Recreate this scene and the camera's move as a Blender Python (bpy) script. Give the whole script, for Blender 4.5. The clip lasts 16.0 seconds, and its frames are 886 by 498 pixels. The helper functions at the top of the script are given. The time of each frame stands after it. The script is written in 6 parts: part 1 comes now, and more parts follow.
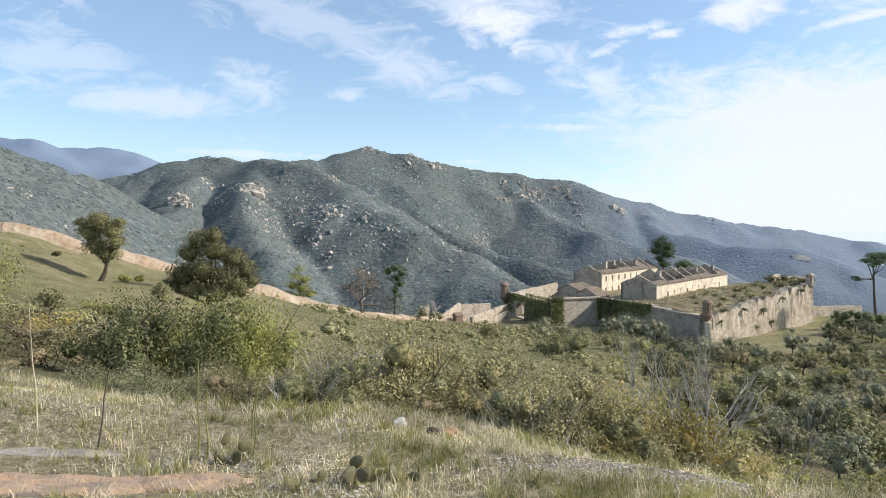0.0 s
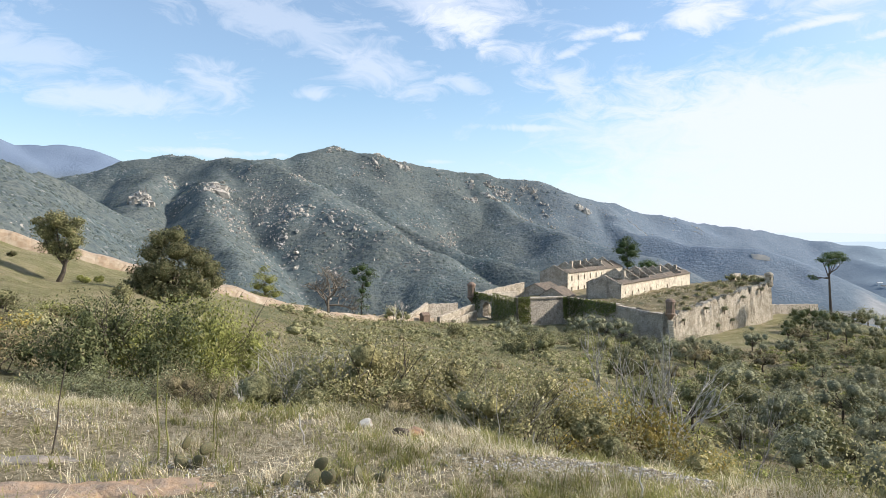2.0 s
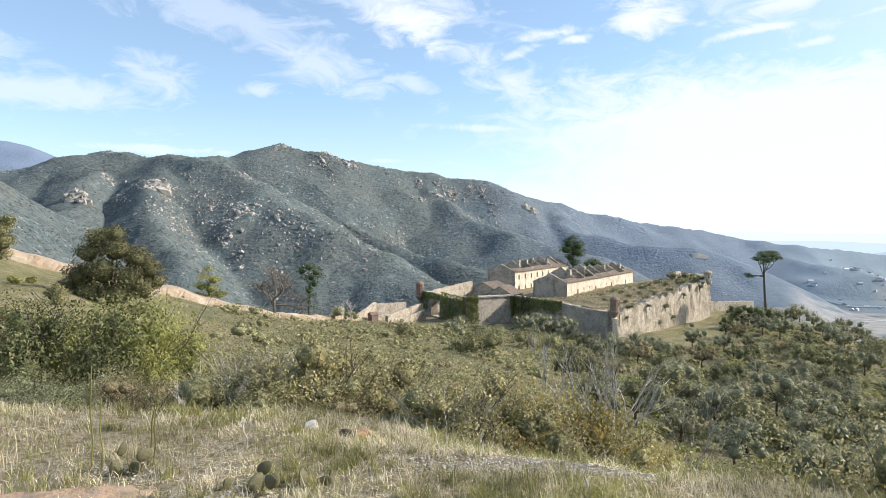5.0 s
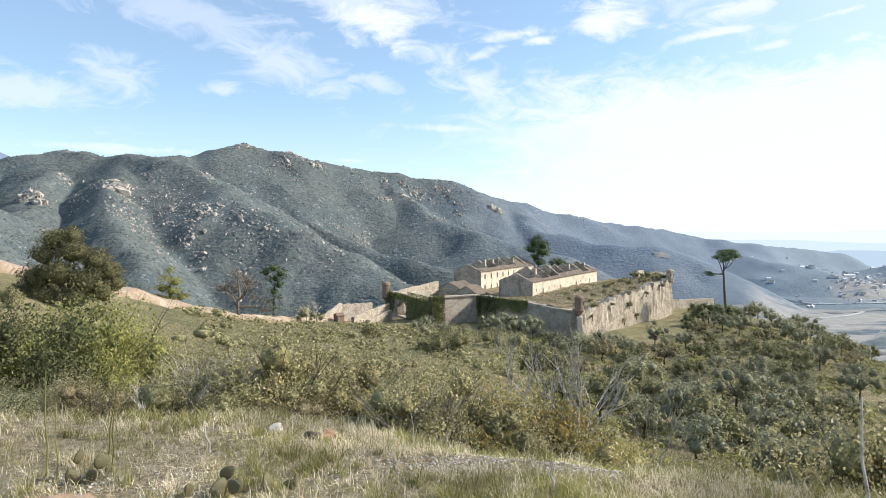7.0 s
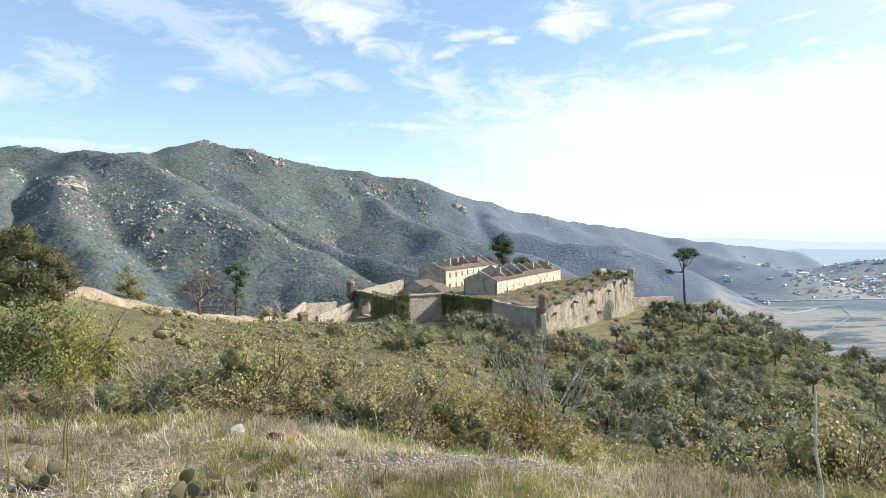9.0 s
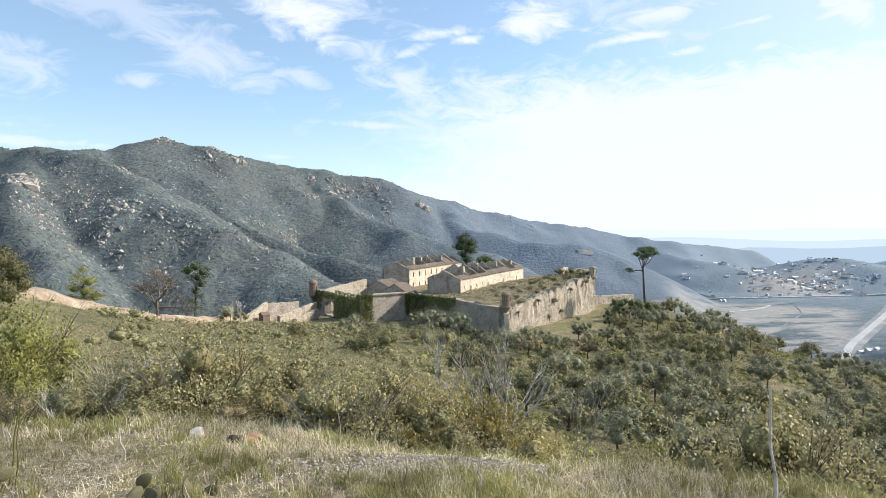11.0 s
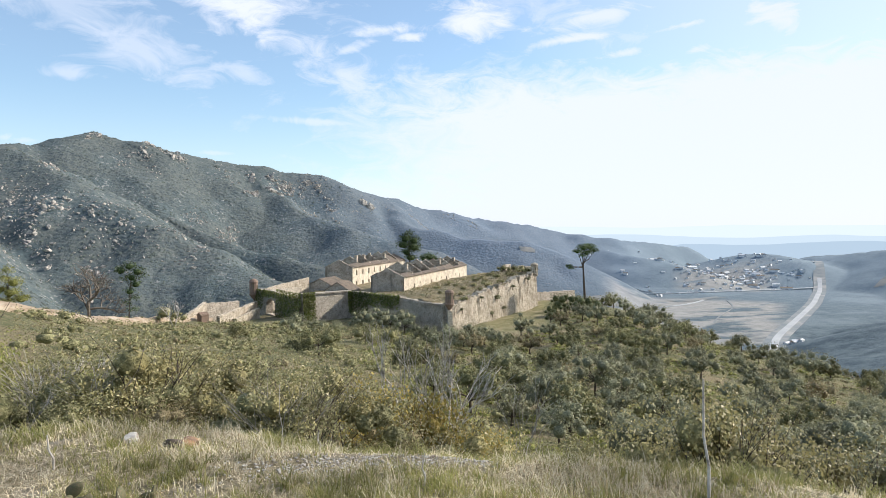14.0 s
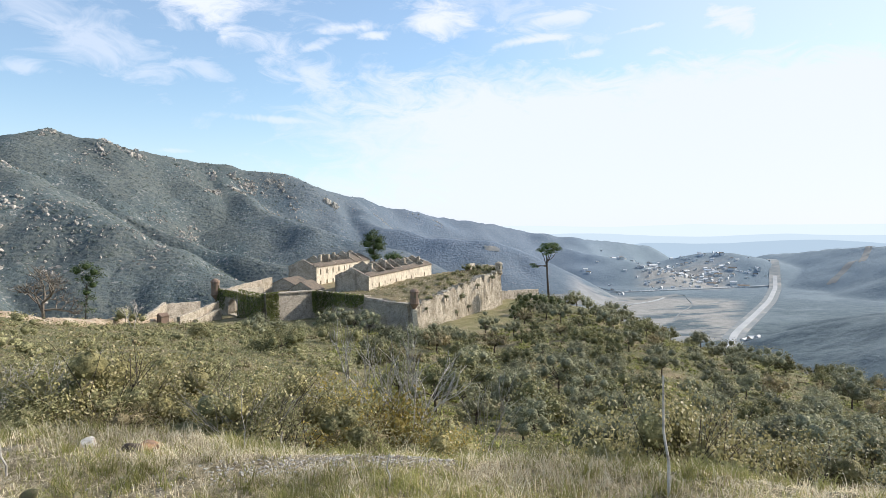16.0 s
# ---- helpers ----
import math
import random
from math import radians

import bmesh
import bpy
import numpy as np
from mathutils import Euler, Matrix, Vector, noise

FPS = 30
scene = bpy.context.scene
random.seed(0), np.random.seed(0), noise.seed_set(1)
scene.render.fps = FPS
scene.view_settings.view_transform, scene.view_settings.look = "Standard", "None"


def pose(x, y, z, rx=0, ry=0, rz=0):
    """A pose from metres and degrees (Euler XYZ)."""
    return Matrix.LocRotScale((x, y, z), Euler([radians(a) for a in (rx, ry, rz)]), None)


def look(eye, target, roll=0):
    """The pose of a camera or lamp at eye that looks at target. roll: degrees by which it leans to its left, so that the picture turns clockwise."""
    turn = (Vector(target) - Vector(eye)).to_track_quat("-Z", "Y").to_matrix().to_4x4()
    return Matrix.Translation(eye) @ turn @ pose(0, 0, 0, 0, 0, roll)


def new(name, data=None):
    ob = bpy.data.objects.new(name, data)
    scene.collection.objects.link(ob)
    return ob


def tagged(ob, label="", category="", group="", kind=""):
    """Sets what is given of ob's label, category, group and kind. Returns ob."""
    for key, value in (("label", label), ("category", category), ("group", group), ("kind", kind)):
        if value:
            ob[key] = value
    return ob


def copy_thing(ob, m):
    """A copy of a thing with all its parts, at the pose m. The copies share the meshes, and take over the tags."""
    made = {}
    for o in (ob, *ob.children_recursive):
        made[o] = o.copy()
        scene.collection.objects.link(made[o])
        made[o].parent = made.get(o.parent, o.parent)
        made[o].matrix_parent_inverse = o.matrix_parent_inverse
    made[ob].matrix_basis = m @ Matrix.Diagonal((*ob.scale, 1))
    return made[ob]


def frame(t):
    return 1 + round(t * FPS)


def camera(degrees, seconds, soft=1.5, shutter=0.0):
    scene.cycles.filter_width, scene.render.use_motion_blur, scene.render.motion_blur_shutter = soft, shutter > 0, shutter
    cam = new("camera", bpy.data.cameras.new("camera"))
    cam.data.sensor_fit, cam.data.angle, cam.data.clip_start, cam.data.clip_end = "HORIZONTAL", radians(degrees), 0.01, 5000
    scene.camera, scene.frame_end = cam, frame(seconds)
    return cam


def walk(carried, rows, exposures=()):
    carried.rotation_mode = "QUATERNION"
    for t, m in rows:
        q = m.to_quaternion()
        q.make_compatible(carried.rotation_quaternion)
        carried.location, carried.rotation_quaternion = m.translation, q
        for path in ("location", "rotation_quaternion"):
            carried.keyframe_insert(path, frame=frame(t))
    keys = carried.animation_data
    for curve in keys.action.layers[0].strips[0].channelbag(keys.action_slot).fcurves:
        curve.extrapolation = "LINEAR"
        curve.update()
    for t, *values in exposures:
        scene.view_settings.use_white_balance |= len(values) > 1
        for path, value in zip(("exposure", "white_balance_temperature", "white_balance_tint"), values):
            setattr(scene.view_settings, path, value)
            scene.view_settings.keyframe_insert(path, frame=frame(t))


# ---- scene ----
# ---- camera and its walk ----
cam = camera(65.9, 16.0, soft=0.8)
EYE = 1.5
TURNS = [
    (0, 0.00, -1.450, 0.00), (0.5, -0.64, -1.449, -0.03), (1, -1.33, -1.451, -0.05), (1.5, -2.05, -1.452, -0.05),
    (2, -2.74, -1.461, -0.05), (2.5, -3.45, -1.474, -0.05), (3, -4.12, -1.483, -0.06), (3.5, -4.85, -1.488, -0.05),
    (4, -5.63, -1.500, -0.07), (4.5, -6.34, -1.495, -0.11), (5, -7.06, -1.522, -0.13), (7.5, -10.67, -1.545, 0.08),
    (8, -11.46, -1.595, 0.05), (8.5, -12.19, -1.605, 0.02), (9, -12.85, -1.634, 0.01), (11.5, -16.76, -1.741, 0.03),
    (12, -17.58, -1.786, 0.09), (12.5, -18.26, -1.825, 0.08), (13, -19.05, -1.848, 0.08), (13.5, -19.92, -1.888, 0.10),
    (14, -20.65, -1.910, 0.08), (14.5, -21.36, -1.918, 0.06), (15, -22.07, -1.948, 0.08), (15.5, -22.73, -1.960, 0.08),
    (16, -23.60, -1.987, 0.07)]


def eye_at(turn):
    """The camera swings a little round the one who holds it."""
    u = -turn / 23.6
    return 0.079 * u - 0.039 * u * u, 0.25 * u - 0.155 * u * u, EYE - 0.045 * u + 0.038 * u * u


walk(cam, [(t, pose(*eye_at(y), 90 + p, r, y)) for t, y, p, r in TURNS], [(t, e, 6380, 12.5) for t, e in ((0, 0.29), (2, 0.31), (5, 0.43), (9, 0.42), (12, 0.35), (16, 0.28))])

# ---- world, sun ----
SUN_AZ, SUN_EL = 88.0, 32.5          # degrees to the right of +y, and above the horizon
sun_way = Vector((math.sin(radians(SUN_AZ)) * math.cos(radians(SUN_EL)), math.cos(radians(SUN_AZ)) * math.cos(radians(SUN_EL)), math.sin(radians(SUN_EL))))
sun = new("sun", bpy.data.lights.new("sun", "SUN"))
sun.data.energy, sun.data.angle, sun.data.color = 5.0, radians(0.6), (1.0, 0.93, 0.82)
sun.matrix_world = look(sun_way * 300, (0, 0, 0))

world = bpy.data.worlds.new("world")
scene.world = world
world.use_nodes = True


class Tree:
    """A short hand for node trees."""

    def __init__(self, tree):
        self.tree = tree
        tree.nodes.clear()

    def add(self, kind, sockets=None, **settings):
        node = self.tree.nodes.new(kind)
        for key, value in settings.items():
            setattr(node, key, value)
        for key, value in (sockets or {}).items():
            if isinstance(value, bpy.types.NodeSocket):
                self.tree.links.new(value, node.inputs[key])
            else:
                node.inputs[key].default_value = value
        return node

    def math(self, op, a, b=0.0, c=0.0, clamp=False):
        return self.add("ShaderNodeMath", {0: a, 1: b, 2: c}, operation=op, use_clamp=clamp).outputs[0]

    def ramp(self, value, lo, hi, a=0.0, b=1.0):
        return self.add("ShaderNodeMapRange", {"Value": value, "From Min": lo, "From Max": hi, "To Min": a, "To Max": b},
                        interpolation_type="SMOOTHSTEP").outputs[0]

    def mix(self, fac, a, b, blend="MIX"):
        node = self.add("ShaderNodeMix", data_type="RGBA", blend_type=blend)
        for i, value in ((0, fac), (6, a), (7, b)):
            if isinstance(value, bpy.types.NodeSocket):
                self.tree.links.new(value, node.inputs[i])
            else:
                node.inputs[i].default_value = (*value, 1) if isinstance(value, tuple) and len(value) == 3 else value
        return node.outputs[2]

    def noise(self, vector, scale, detail=4.0, rough=0.55, distort=0.0):
        return self.add("ShaderNodeTexNoise", {"Vector": vector, "Scale": scale, "Detail": detail, "Roughness": rough, "Distortion": distort}).outputs[0]


# clouds: degrees to the right of +y, degrees above the horizon, half width, half height, tilt, thickness
CLOUDS = [(-23.3, 9.9, 12.8, 1.71, 0, 0.62), (-15.4, 11.4, 4.8, 2.39, -8, 0.62), (-7.7, 11.1, 3.2, 0.80, 0, 0.60), (-29.0, 12.4, 7.9, 1.82, 3, 0.50), (-10.4, 16.6, 13.7, 3.13, -12, 0.50),
          (-3.0, 13.4, 8.1, 2.39, -14, 0.62), (4.5, 16.8, 4.6, 2.84, -10, 1.00), (4.7, 12.0, 2.4, 0.91, -15, 0.60), (16.7, 15.9, 4.0, 0.63, 6, 0.95), (18.0, 15.3, 1.7, 0.60, 4, 0.90),
          (22.9, 16.5, 4.8, 1.71, -6, 1.00), (29.9, 14.8, 3.1, 0.51, 8, 0.85), (12.3, 12.2, 6.8, 2.73, -32, 0.75), (10.5, 8.5, 6.3, 0.51, -2, 0.70), (-16.3, 6.2, 9.5, 0.51, 0, 0.70),
          (2.2, 5.8, 3.3, 0.34, 0, 0.60), (12.8, 14.2, 3.1, 0.57, 20, 0.70), (31.3, 14.9, 3.7, 0.40, 3, 0.90), (34.1, 16.6, 5.0, 1.02, 8, 0.85), (40.3, 15.4, 2.7, 0.45, 6, 0.85),
          (46.1, 15.3, 4.2, 1.82, -24, 0.90), (35.4, 13.6, 2.9, 0.51, 6, 0.80), (40.7, 13.4, 1.7, 0.51, 10, 0.80), (3.3, 18.2, 9.5, 2.27, -8, 0.70)]


def build_sky():
    n = Tree(world.node_tree)
    sky = n.add("ShaderNodeTexSky", sky_type="NISHITA", sun_disc=False, sun_elevation=radians(SUN_EL), sun_rotation=radians(SUN_AZ),
                altitude=300.0, air_density=1.0, dust_density=0.6, ozone_density=1.5)
    way = n.add("ShaderNodeTexCoord").outputs["Generated"]
    xyz = n.add("ShaderNodeSeparateXYZ", {0: way})
    up = n.math("MAXIMUM", xyz.outputs[2], 0.0)
    turn = n.math("MULTIPLY", n.math("ARCTAN2", xyz.outputs[0], xyz.outputs[1]), 57.2958)
    rise = n.math("MULTIPLY", n.math("ARCSINE", xyz.outputs[2]), 57.2958)
    plane = n.add("ShaderNodeCombineXYZ", {0: n.math("MULTIPLY", turn, 0.45), 1: rise}).outputs[0]
    plane = n.add("ShaderNodeMapping", {"Vector": plane, "Rotation": (0, 0, radians(10))}).outputs[0]
    big = n.noise(plane, 0.16, 5.0, 0.55, 0.3)
    wisp = n.noise(plane, 0.55, 9.0, 0.66, 0.9)
    ragged = n.math("ADD", n.math("MULTIPLY", n.math("SUBTRACT", wisp, 0.5), 2.6), n.math("MULTIPLY", n.math("SUBTRACT", big, 0.5), 1.2))
    toward = n.add("ShaderNodeVectorMath", {0: way, 1: sun_way}, operation="DOT_PRODUCT").outputs["Value"]
    glare = n.ramp(toward, 0.3, 0.92)
    cloud = n.math("MULTIPLY", n.ramp(n.math("ADD", n.math("ADD", n.math("MULTIPLY", big, 0.5), n.math("MULTIPLY", wisp, 0.5)), n.math("MULTIPLY", glare, 0.12)), 0.46, 0.7), 0.55)
    for a, e, wide, high, tilt, thick in CLOUDS:
        c, q = math.cos(radians(tilt)), math.sin(radians(tilt))
        du, dv = n.math("SUBTRACT", turn, a), n.math("SUBTRACT", rise, e)
        along = n.math("ADD", n.math("MULTIPLY", du, c / wide), n.math("MULTIPLY", dv, q / wide))
        over = n.math("SUBTRACT", n.math("MULTIPLY", dv, c / high), n.math("MULTIPLY", du, q / high))
        near = n.math("SQRT", n.math("ADD", n.math("MULTIPLY", along, along), n.math("MULTIPLY", over, over)))
        shape = n.ramp(n.math("SUBTRACT", n.math("ADD", 1.0, n.math("MULTIPLY", ragged, 1.0)), near), -0.25, 1.0, 0.0, thick)
        cloud = n.math("MAXIMUM", cloud, shape)
    # the sheet of bright cloud under the sun, with a ragged upper edge
    edge = n.math("ADD", n.math("ADD", n.math("MULTIPLY", n.math("SUBTRACT", turn, 14.0), 0.05), 12.0), n.math("MULTIPLY", ragged, 3.4))
    sheet = n.math("MULTIPLY", n.ramp(n.math("SUBTRACT", edge, rise), -2.0, 3.2), n.ramp(n.math("ADD", turn, n.math("MULTIPLY", ragged, 9.0)), 2.0, 24.0))
    cloud = n.math("MAXIMUM", cloud, n.math("MULTIPLY", sheet, 0.95))
    low = n.ramp(up, 0.0, 0.2, 0.45, 0.16)                    # the pale air above the horizon
    cover = n.math("MAXIMUM", n.math("MAXIMUM", cloud, low), n.math("MULTIPLY", glare, 0.62))
    blue = n.add("ShaderNodeVectorMath", {0: sky.outputs[0], "Scale": 0.152}, operation="SCALE").outputs[0]
    blue = n.mix(1.0, blue, (0.83, 1.0, 1.03), "MULTIPLY")
    white = n.mix(glare, (0.80, 0.86, 0.96), (0.80, 0.84, 0.85))
    colour = n.mix(cover, blue, white)
    back = n.add("ShaderNodeBackground", {"Color": colour, "Strength": 0.93})
    n.add("ShaderNodeOutputWorld", {"Surface": back.outputs[0]})


build_sky()

# ---- materials ----


def material(name, rough=0.8, spec=0.3):
    m = bpy.data.materials.new(name)
    m.use_nodes = True
    n = Tree(m.node_tree)
    n.out = n.add("ShaderNodeOutputMaterial")
    n.bsdf = n.add("ShaderNodeBsdfPrincipled", {"Roughness": rough, "Specular IOR Level": spec})
    m.node_tree.links.new(n.bsdf.outputs[0], n.out.inputs[0])
    n.at = n.add("ShaderNodeNewGeometry").outputs["Position"]
    n.local = n.add("ShaderNodeTexCoord").outputs["Object"]
    return m, n


def finish(n, colour, height=None, strength=0.5, distance=0.05):
    n.tree.links.new(colour, n.bsdf.inputs["Base Color"])
    if height is not None:
        bump = n.add("ShaderNodeBump", {"Height": height, "Strength": strength, "Distance": distance})
        n.tree.links.new(bump.outputs[0], n.bsdf.inputs["Normal"])


def two_tone(name, a, b, scale, c=None, scale2=None, rough=0.85, bump=0.4, dist=0.03, local=False, spec=0.3):
    """Grain between a and b at one scale, blotches of c at another."""
    m, n = material(name, rough, spec)
    at = n.local if local else n.at
    grain = n.noise(at, scale, 6.0, 0.65)
    colour = n.mix(n.ramp(grain, 0.35, 0.65), a, b)
    if c:
        colour = n.mix(n.ramp(n.noise(at, scale2, 5.0, 0.6, 0.4), 0.5, 0.66), colour, c)
    finish(n, colour, grain, bump, dist)
    return m


def leaf_material(name, a, b, c, thin=0.35, rough=0.62):
    """Leaves: each its own tint between a and b, some of tint c, light passing through."""
    m, n = material(name, rough, 0.22)
    one = n.add("ShaderNodeNewGeometry").outputs["Random Per Island"]
    thing = n.add("ShaderNodeObjectInfo").outputs["Random"]
    colour = n.mix(one, a, b)
    colour = n.mix(n.ramp(n.math("FRACT", n.math("MULTIPLY", one, 7.31)), 0.72, 0.95), colour, c)
    patch = n.ramp(n.noise(n.at, 0.9, 3.0), 0.35, 0.65, 0.72, 1.28)
    tint = n.math("MULTIPLY", patch, n.ramp(thing, 0, 1, 0.75, 1.2))
    colour = n.add("ShaderNodeVectorMath", {0: colour, "Scale": tint}, operation="SCALE").outputs[0]
    finish(n, colour)
    through_leaf = n.add("ShaderNodeBsdfTranslucent", {"Color": colour})
    both = n.add("ShaderNodeMixShader", {0: thin, 1: n.bsdf.outputs[0], 2: through_leaf.outputs[0]})
    n.tree.links.new(both.outputs[0], n.out.inputs[0])
    return m


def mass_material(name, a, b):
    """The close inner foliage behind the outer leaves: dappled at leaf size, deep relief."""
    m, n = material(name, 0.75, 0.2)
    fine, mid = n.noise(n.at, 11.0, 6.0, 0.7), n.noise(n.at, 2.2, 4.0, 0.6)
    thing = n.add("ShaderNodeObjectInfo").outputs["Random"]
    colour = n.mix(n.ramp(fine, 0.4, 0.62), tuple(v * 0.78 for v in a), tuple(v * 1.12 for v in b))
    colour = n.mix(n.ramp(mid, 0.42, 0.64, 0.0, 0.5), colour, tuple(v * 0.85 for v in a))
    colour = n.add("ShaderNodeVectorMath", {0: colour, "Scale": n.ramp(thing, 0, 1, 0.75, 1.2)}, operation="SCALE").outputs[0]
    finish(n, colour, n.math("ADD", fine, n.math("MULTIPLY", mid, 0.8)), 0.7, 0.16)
    return m


def stone_material(name, pale, mid, dark, course=1.5, stain=(0.09, 0.08, 0.065), bump=0.9):
    """Rubble masonry: stones of uneven tint with recessed joints, streaks and stains."""
    m, n = material(name, 0.92, 0.2)
    place = n.add("ShaderNodeMapping", {"Vector": n.at, "Scale": (1.0, 1.0, 1.7)}).outputs[0]
    warp = n.mix(0.12, place, n.add("ShaderNodeTexNoise", {"Vector": place, "Scale": 1.6}).outputs[1], "LINEAR_LIGHT")
    cell = n.add("ShaderNodeTexVoronoi", {"Vector": warp, "Scale": course, "Randomness": 0.85})
    edge = n.add("ShaderNodeTexVoronoi", {"Vector": warp, "Scale": course, "Randomness": 0.85}, feature="DISTANCE_TO_EDGE")
    joint = n.ramp(edge.outputs["Distance"], 0.0, 0.12)
    tone = n.add("ShaderNodeSeparateColor", {0: cell.outputs["Color"]}).outputs[0]
    colour = n.mix(n.ramp(tone, 0, 1, 0.15, 0.85), pale, mid)
    colour = n.mix(n.ramp(n.noise(n.at, 0.35, 6.0, 0.7), 0.45, 0.66), colour, dark)
    colour = n.mix(n.ramp(n.noise(n.at, 1.1, 6.0, 0.75), 0.5, 0.68, 0.0, 0.8), colour, tuple(v * 0.55 for v in dark))
    streak = n.noise(n.add("ShaderNodeMapping", {"Vector": n.at, "Scale": (1.1, 1.1, 0.12)}).outputs[0], 0.8, 5.0, 0.7)
    colour = n.mix(n.ramp(streak, 0.56, 0.74, 0.0, 0.5), colour, stain)
    colour = n.mix(n.ramp(joint, 0, 1, 0.5, 0.0), colour, tuple(v * 0.6 for v in mid))
    height = n.math("ADD", joint, n.math("MULTIPLY", n.noise(n.at, 6.0, 5.0, 0.7), 0.8))
    finish(n, colour, height, bump, 0.12)
    return m


def cover_mask(n, name):
    return n.add("ShaderNodeAttribute", attribute_name=name).outputs["Fac"]


def hillside_material():
    """Dry turf on the terrace, brown and green soil under the scrub, short grass on the meadow."""
    m, n = material("hillside", 0.95, 0.15)
    grain, mid, big = n.noise(n.at, 16.0, 9.0, 0.78), n.noise(n.at, 0.9, 8.0, 0.72), n.noise(n.at, 0.13, 5.0, 0.6)
    soil = n.mix(n.ramp(mid, 0.38, 0.6), (0.23, 0.205, 0.115), (0.1, 0.11, 0.05))
    soil = n.mix(n.ramp(big, 0.48, 0.66), soil, (0.25, 0.205, 0.125))
    turf = n.mix(n.ramp(grain, 0.4, 0.6), (0.46, 0.39, 0.27), (0.23, 0.195, 0.115))
    turf = n.mix(n.ramp(n.noise(n.at, 0.9, 5.0, 0.6), 0.52, 0.66), turf, (0.38, 0.345, 0.29))
    field = n.mix(n.ramp(mid, 0.35, 0.68), (0.16, 0.155, 0.065), (0.27, 0.24, 0.13))
    field = n.mix(n.ramp(n.noise(n.at, 0.22, 6.0, 0.7), 0.44, 0.66), field, (0.32, 0.27, 0.165))
    colour = n.mix(cover_mask(n, "meadow"), soil, field)
    colour = n.mix(cover_mask(n, "terrace"), colour, turf)
    finish(n, colour, n.math("ADD", n.math("MULTIPLY", grain, 0.3), mid), 1.0, 0.35)
    return m


HILLSIDE = hillside_material()
DIRT = two_tone("pale_dirt", (0.38, 0.31, 0.225), (0.3, 0.215, 0.14), 1.2, (0.44, 0.37, 0.28), 0.25, bump=0.6, dist=0.1)
SLAB = two_tone("ochre_rock", (0.4, 0.27, 0.17), (0.3, 0.235, 0.18), 9.0, (0.19, 0.16, 0.13), 4.0, bump=1.0, dist=0.04)
BOULDER = two_tone("granite", (0.5, 0.455, 0.39), (0.36, 0.335, 0.295), 0.3, (0.24, 0.235, 0.22), 0.12, bump=0.8, dist=1.0)
PEBBLE = two_tone("pale_stone", (0.6, 0.57, 0.5), (0.4, 0.37, 0.33), 30.0, (0.25, 0.2, 0.16), 12.0, bump=0.6, dist=0.01)
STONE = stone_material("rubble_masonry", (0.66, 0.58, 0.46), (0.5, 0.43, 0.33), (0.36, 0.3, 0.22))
# greyer, darker copy of the rubble, mostly on shaded walls: shade partly as colour
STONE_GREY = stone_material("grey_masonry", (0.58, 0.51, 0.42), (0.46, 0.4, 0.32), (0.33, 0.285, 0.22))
PLASTER = stone_material("worn_plaster", (0.76, 0.68, 0.54), (0.68, 0.6, 0.47), (0.52, 0.44, 0.34), 1.6, (0.26, 0.2, 0.13), 0.4)
BRICK = two_tone("red_brick", (0.29, 0.2, 0.145), (0.22, 0.155, 0.115), 4.0, (0.2, 0.16, 0.12), 0.8, bump=0.6, dist=0.05)
TILE = two_tone("weathered_roof_tile", (0.25, 0.195, 0.145), (0.165, 0.135, 0.105), 1.5, (0.13, 0.115, 0.095), 0.5, bump=1.0, dist=0.12)
TIMBER = two_tone("grey_timber", (0.2, 0.17, 0.13), (0.12, 0.1, 0.08), 3.0, bump=0.4)
BARK = two_tone("bark", (0.13, 0.1, 0.075), (0.07, 0.058, 0.045), 6.0, bump=1.0, dist=0.04)
PALE_WOOD = two_tone("bleached_wood", (0.6, 0.56, 0.49), (0.42, 0.38, 0.33), 14.0, (0.2, 0.17, 0.14), 5.0, bump=0.4, dist=0.01)
MOUND = two_tone("dry_turf", (0.27, 0.21, 0.125), (0.17, 0.145, 0.075), 0.8, (0.11, 0.105, 0.05), 0.3, bump=1.0, dist=0.3)
SHADE = two_tone("slit_shade", (0.18, 0.17, 0.105), (0.12, 0.12, 0.07), 5.0, bump=0.5)
TARMAC = two_tone("pale_road", (0.43, 0.44, 0.44), (0.35, 0.365, 0.375), 0.02, bump=0.1)
WHITEWASH = two_tone("pale_walls", (0.75, 0.75, 0.74), (0.6, 0.6, 0.6), 0.05, bump=0.1)
FIELD = two_tone("dry_field", (0.24, 0.235, 0.215), (0.19, 0.2, 0.2), 0.02, (0.125, 0.16, 0.175), 0.012, bump=0.1)

LEAF_OAK = leaf_material("holm_oak_leaf", (0.135, 0.14, 0.062), (0.25, 0.24, 0.115), (0.31, 0.26, 0.13), 0.28)
LEAF_DARK = leaf_material("dark_evergreen_leaf", (0.075, 0.09, 0.04), (0.15, 0.16, 0.065), (0.2, 0.19, 0.09), 0.22)
LEAF_RUST = leaf_material("rusty_leaf", (0.36, 0.22, 0.12), (0.48, 0.31, 0.18), (0.25, 0.2, 0.1), 0.3)
LEAF_OLIVE = leaf_material("olive_leaf", (0.205, 0.21, 0.125), (0.31, 0.305, 0.185), (0.35, 0.33, 0.21), 0.34)
LEAF_GREY = leaf_material("grey_green_leaf", (0.225, 0.22, 0.1), (0.34, 0.32, 0.165), (0.4, 0.35, 0.19), 0.32)
LEAF_FRESH = leaf_material("fresh_green_leaf", (0.225, 0.24, 0.065), (0.345, 0.345, 0.11), (0.4, 0.375, 0.16), 0.42)
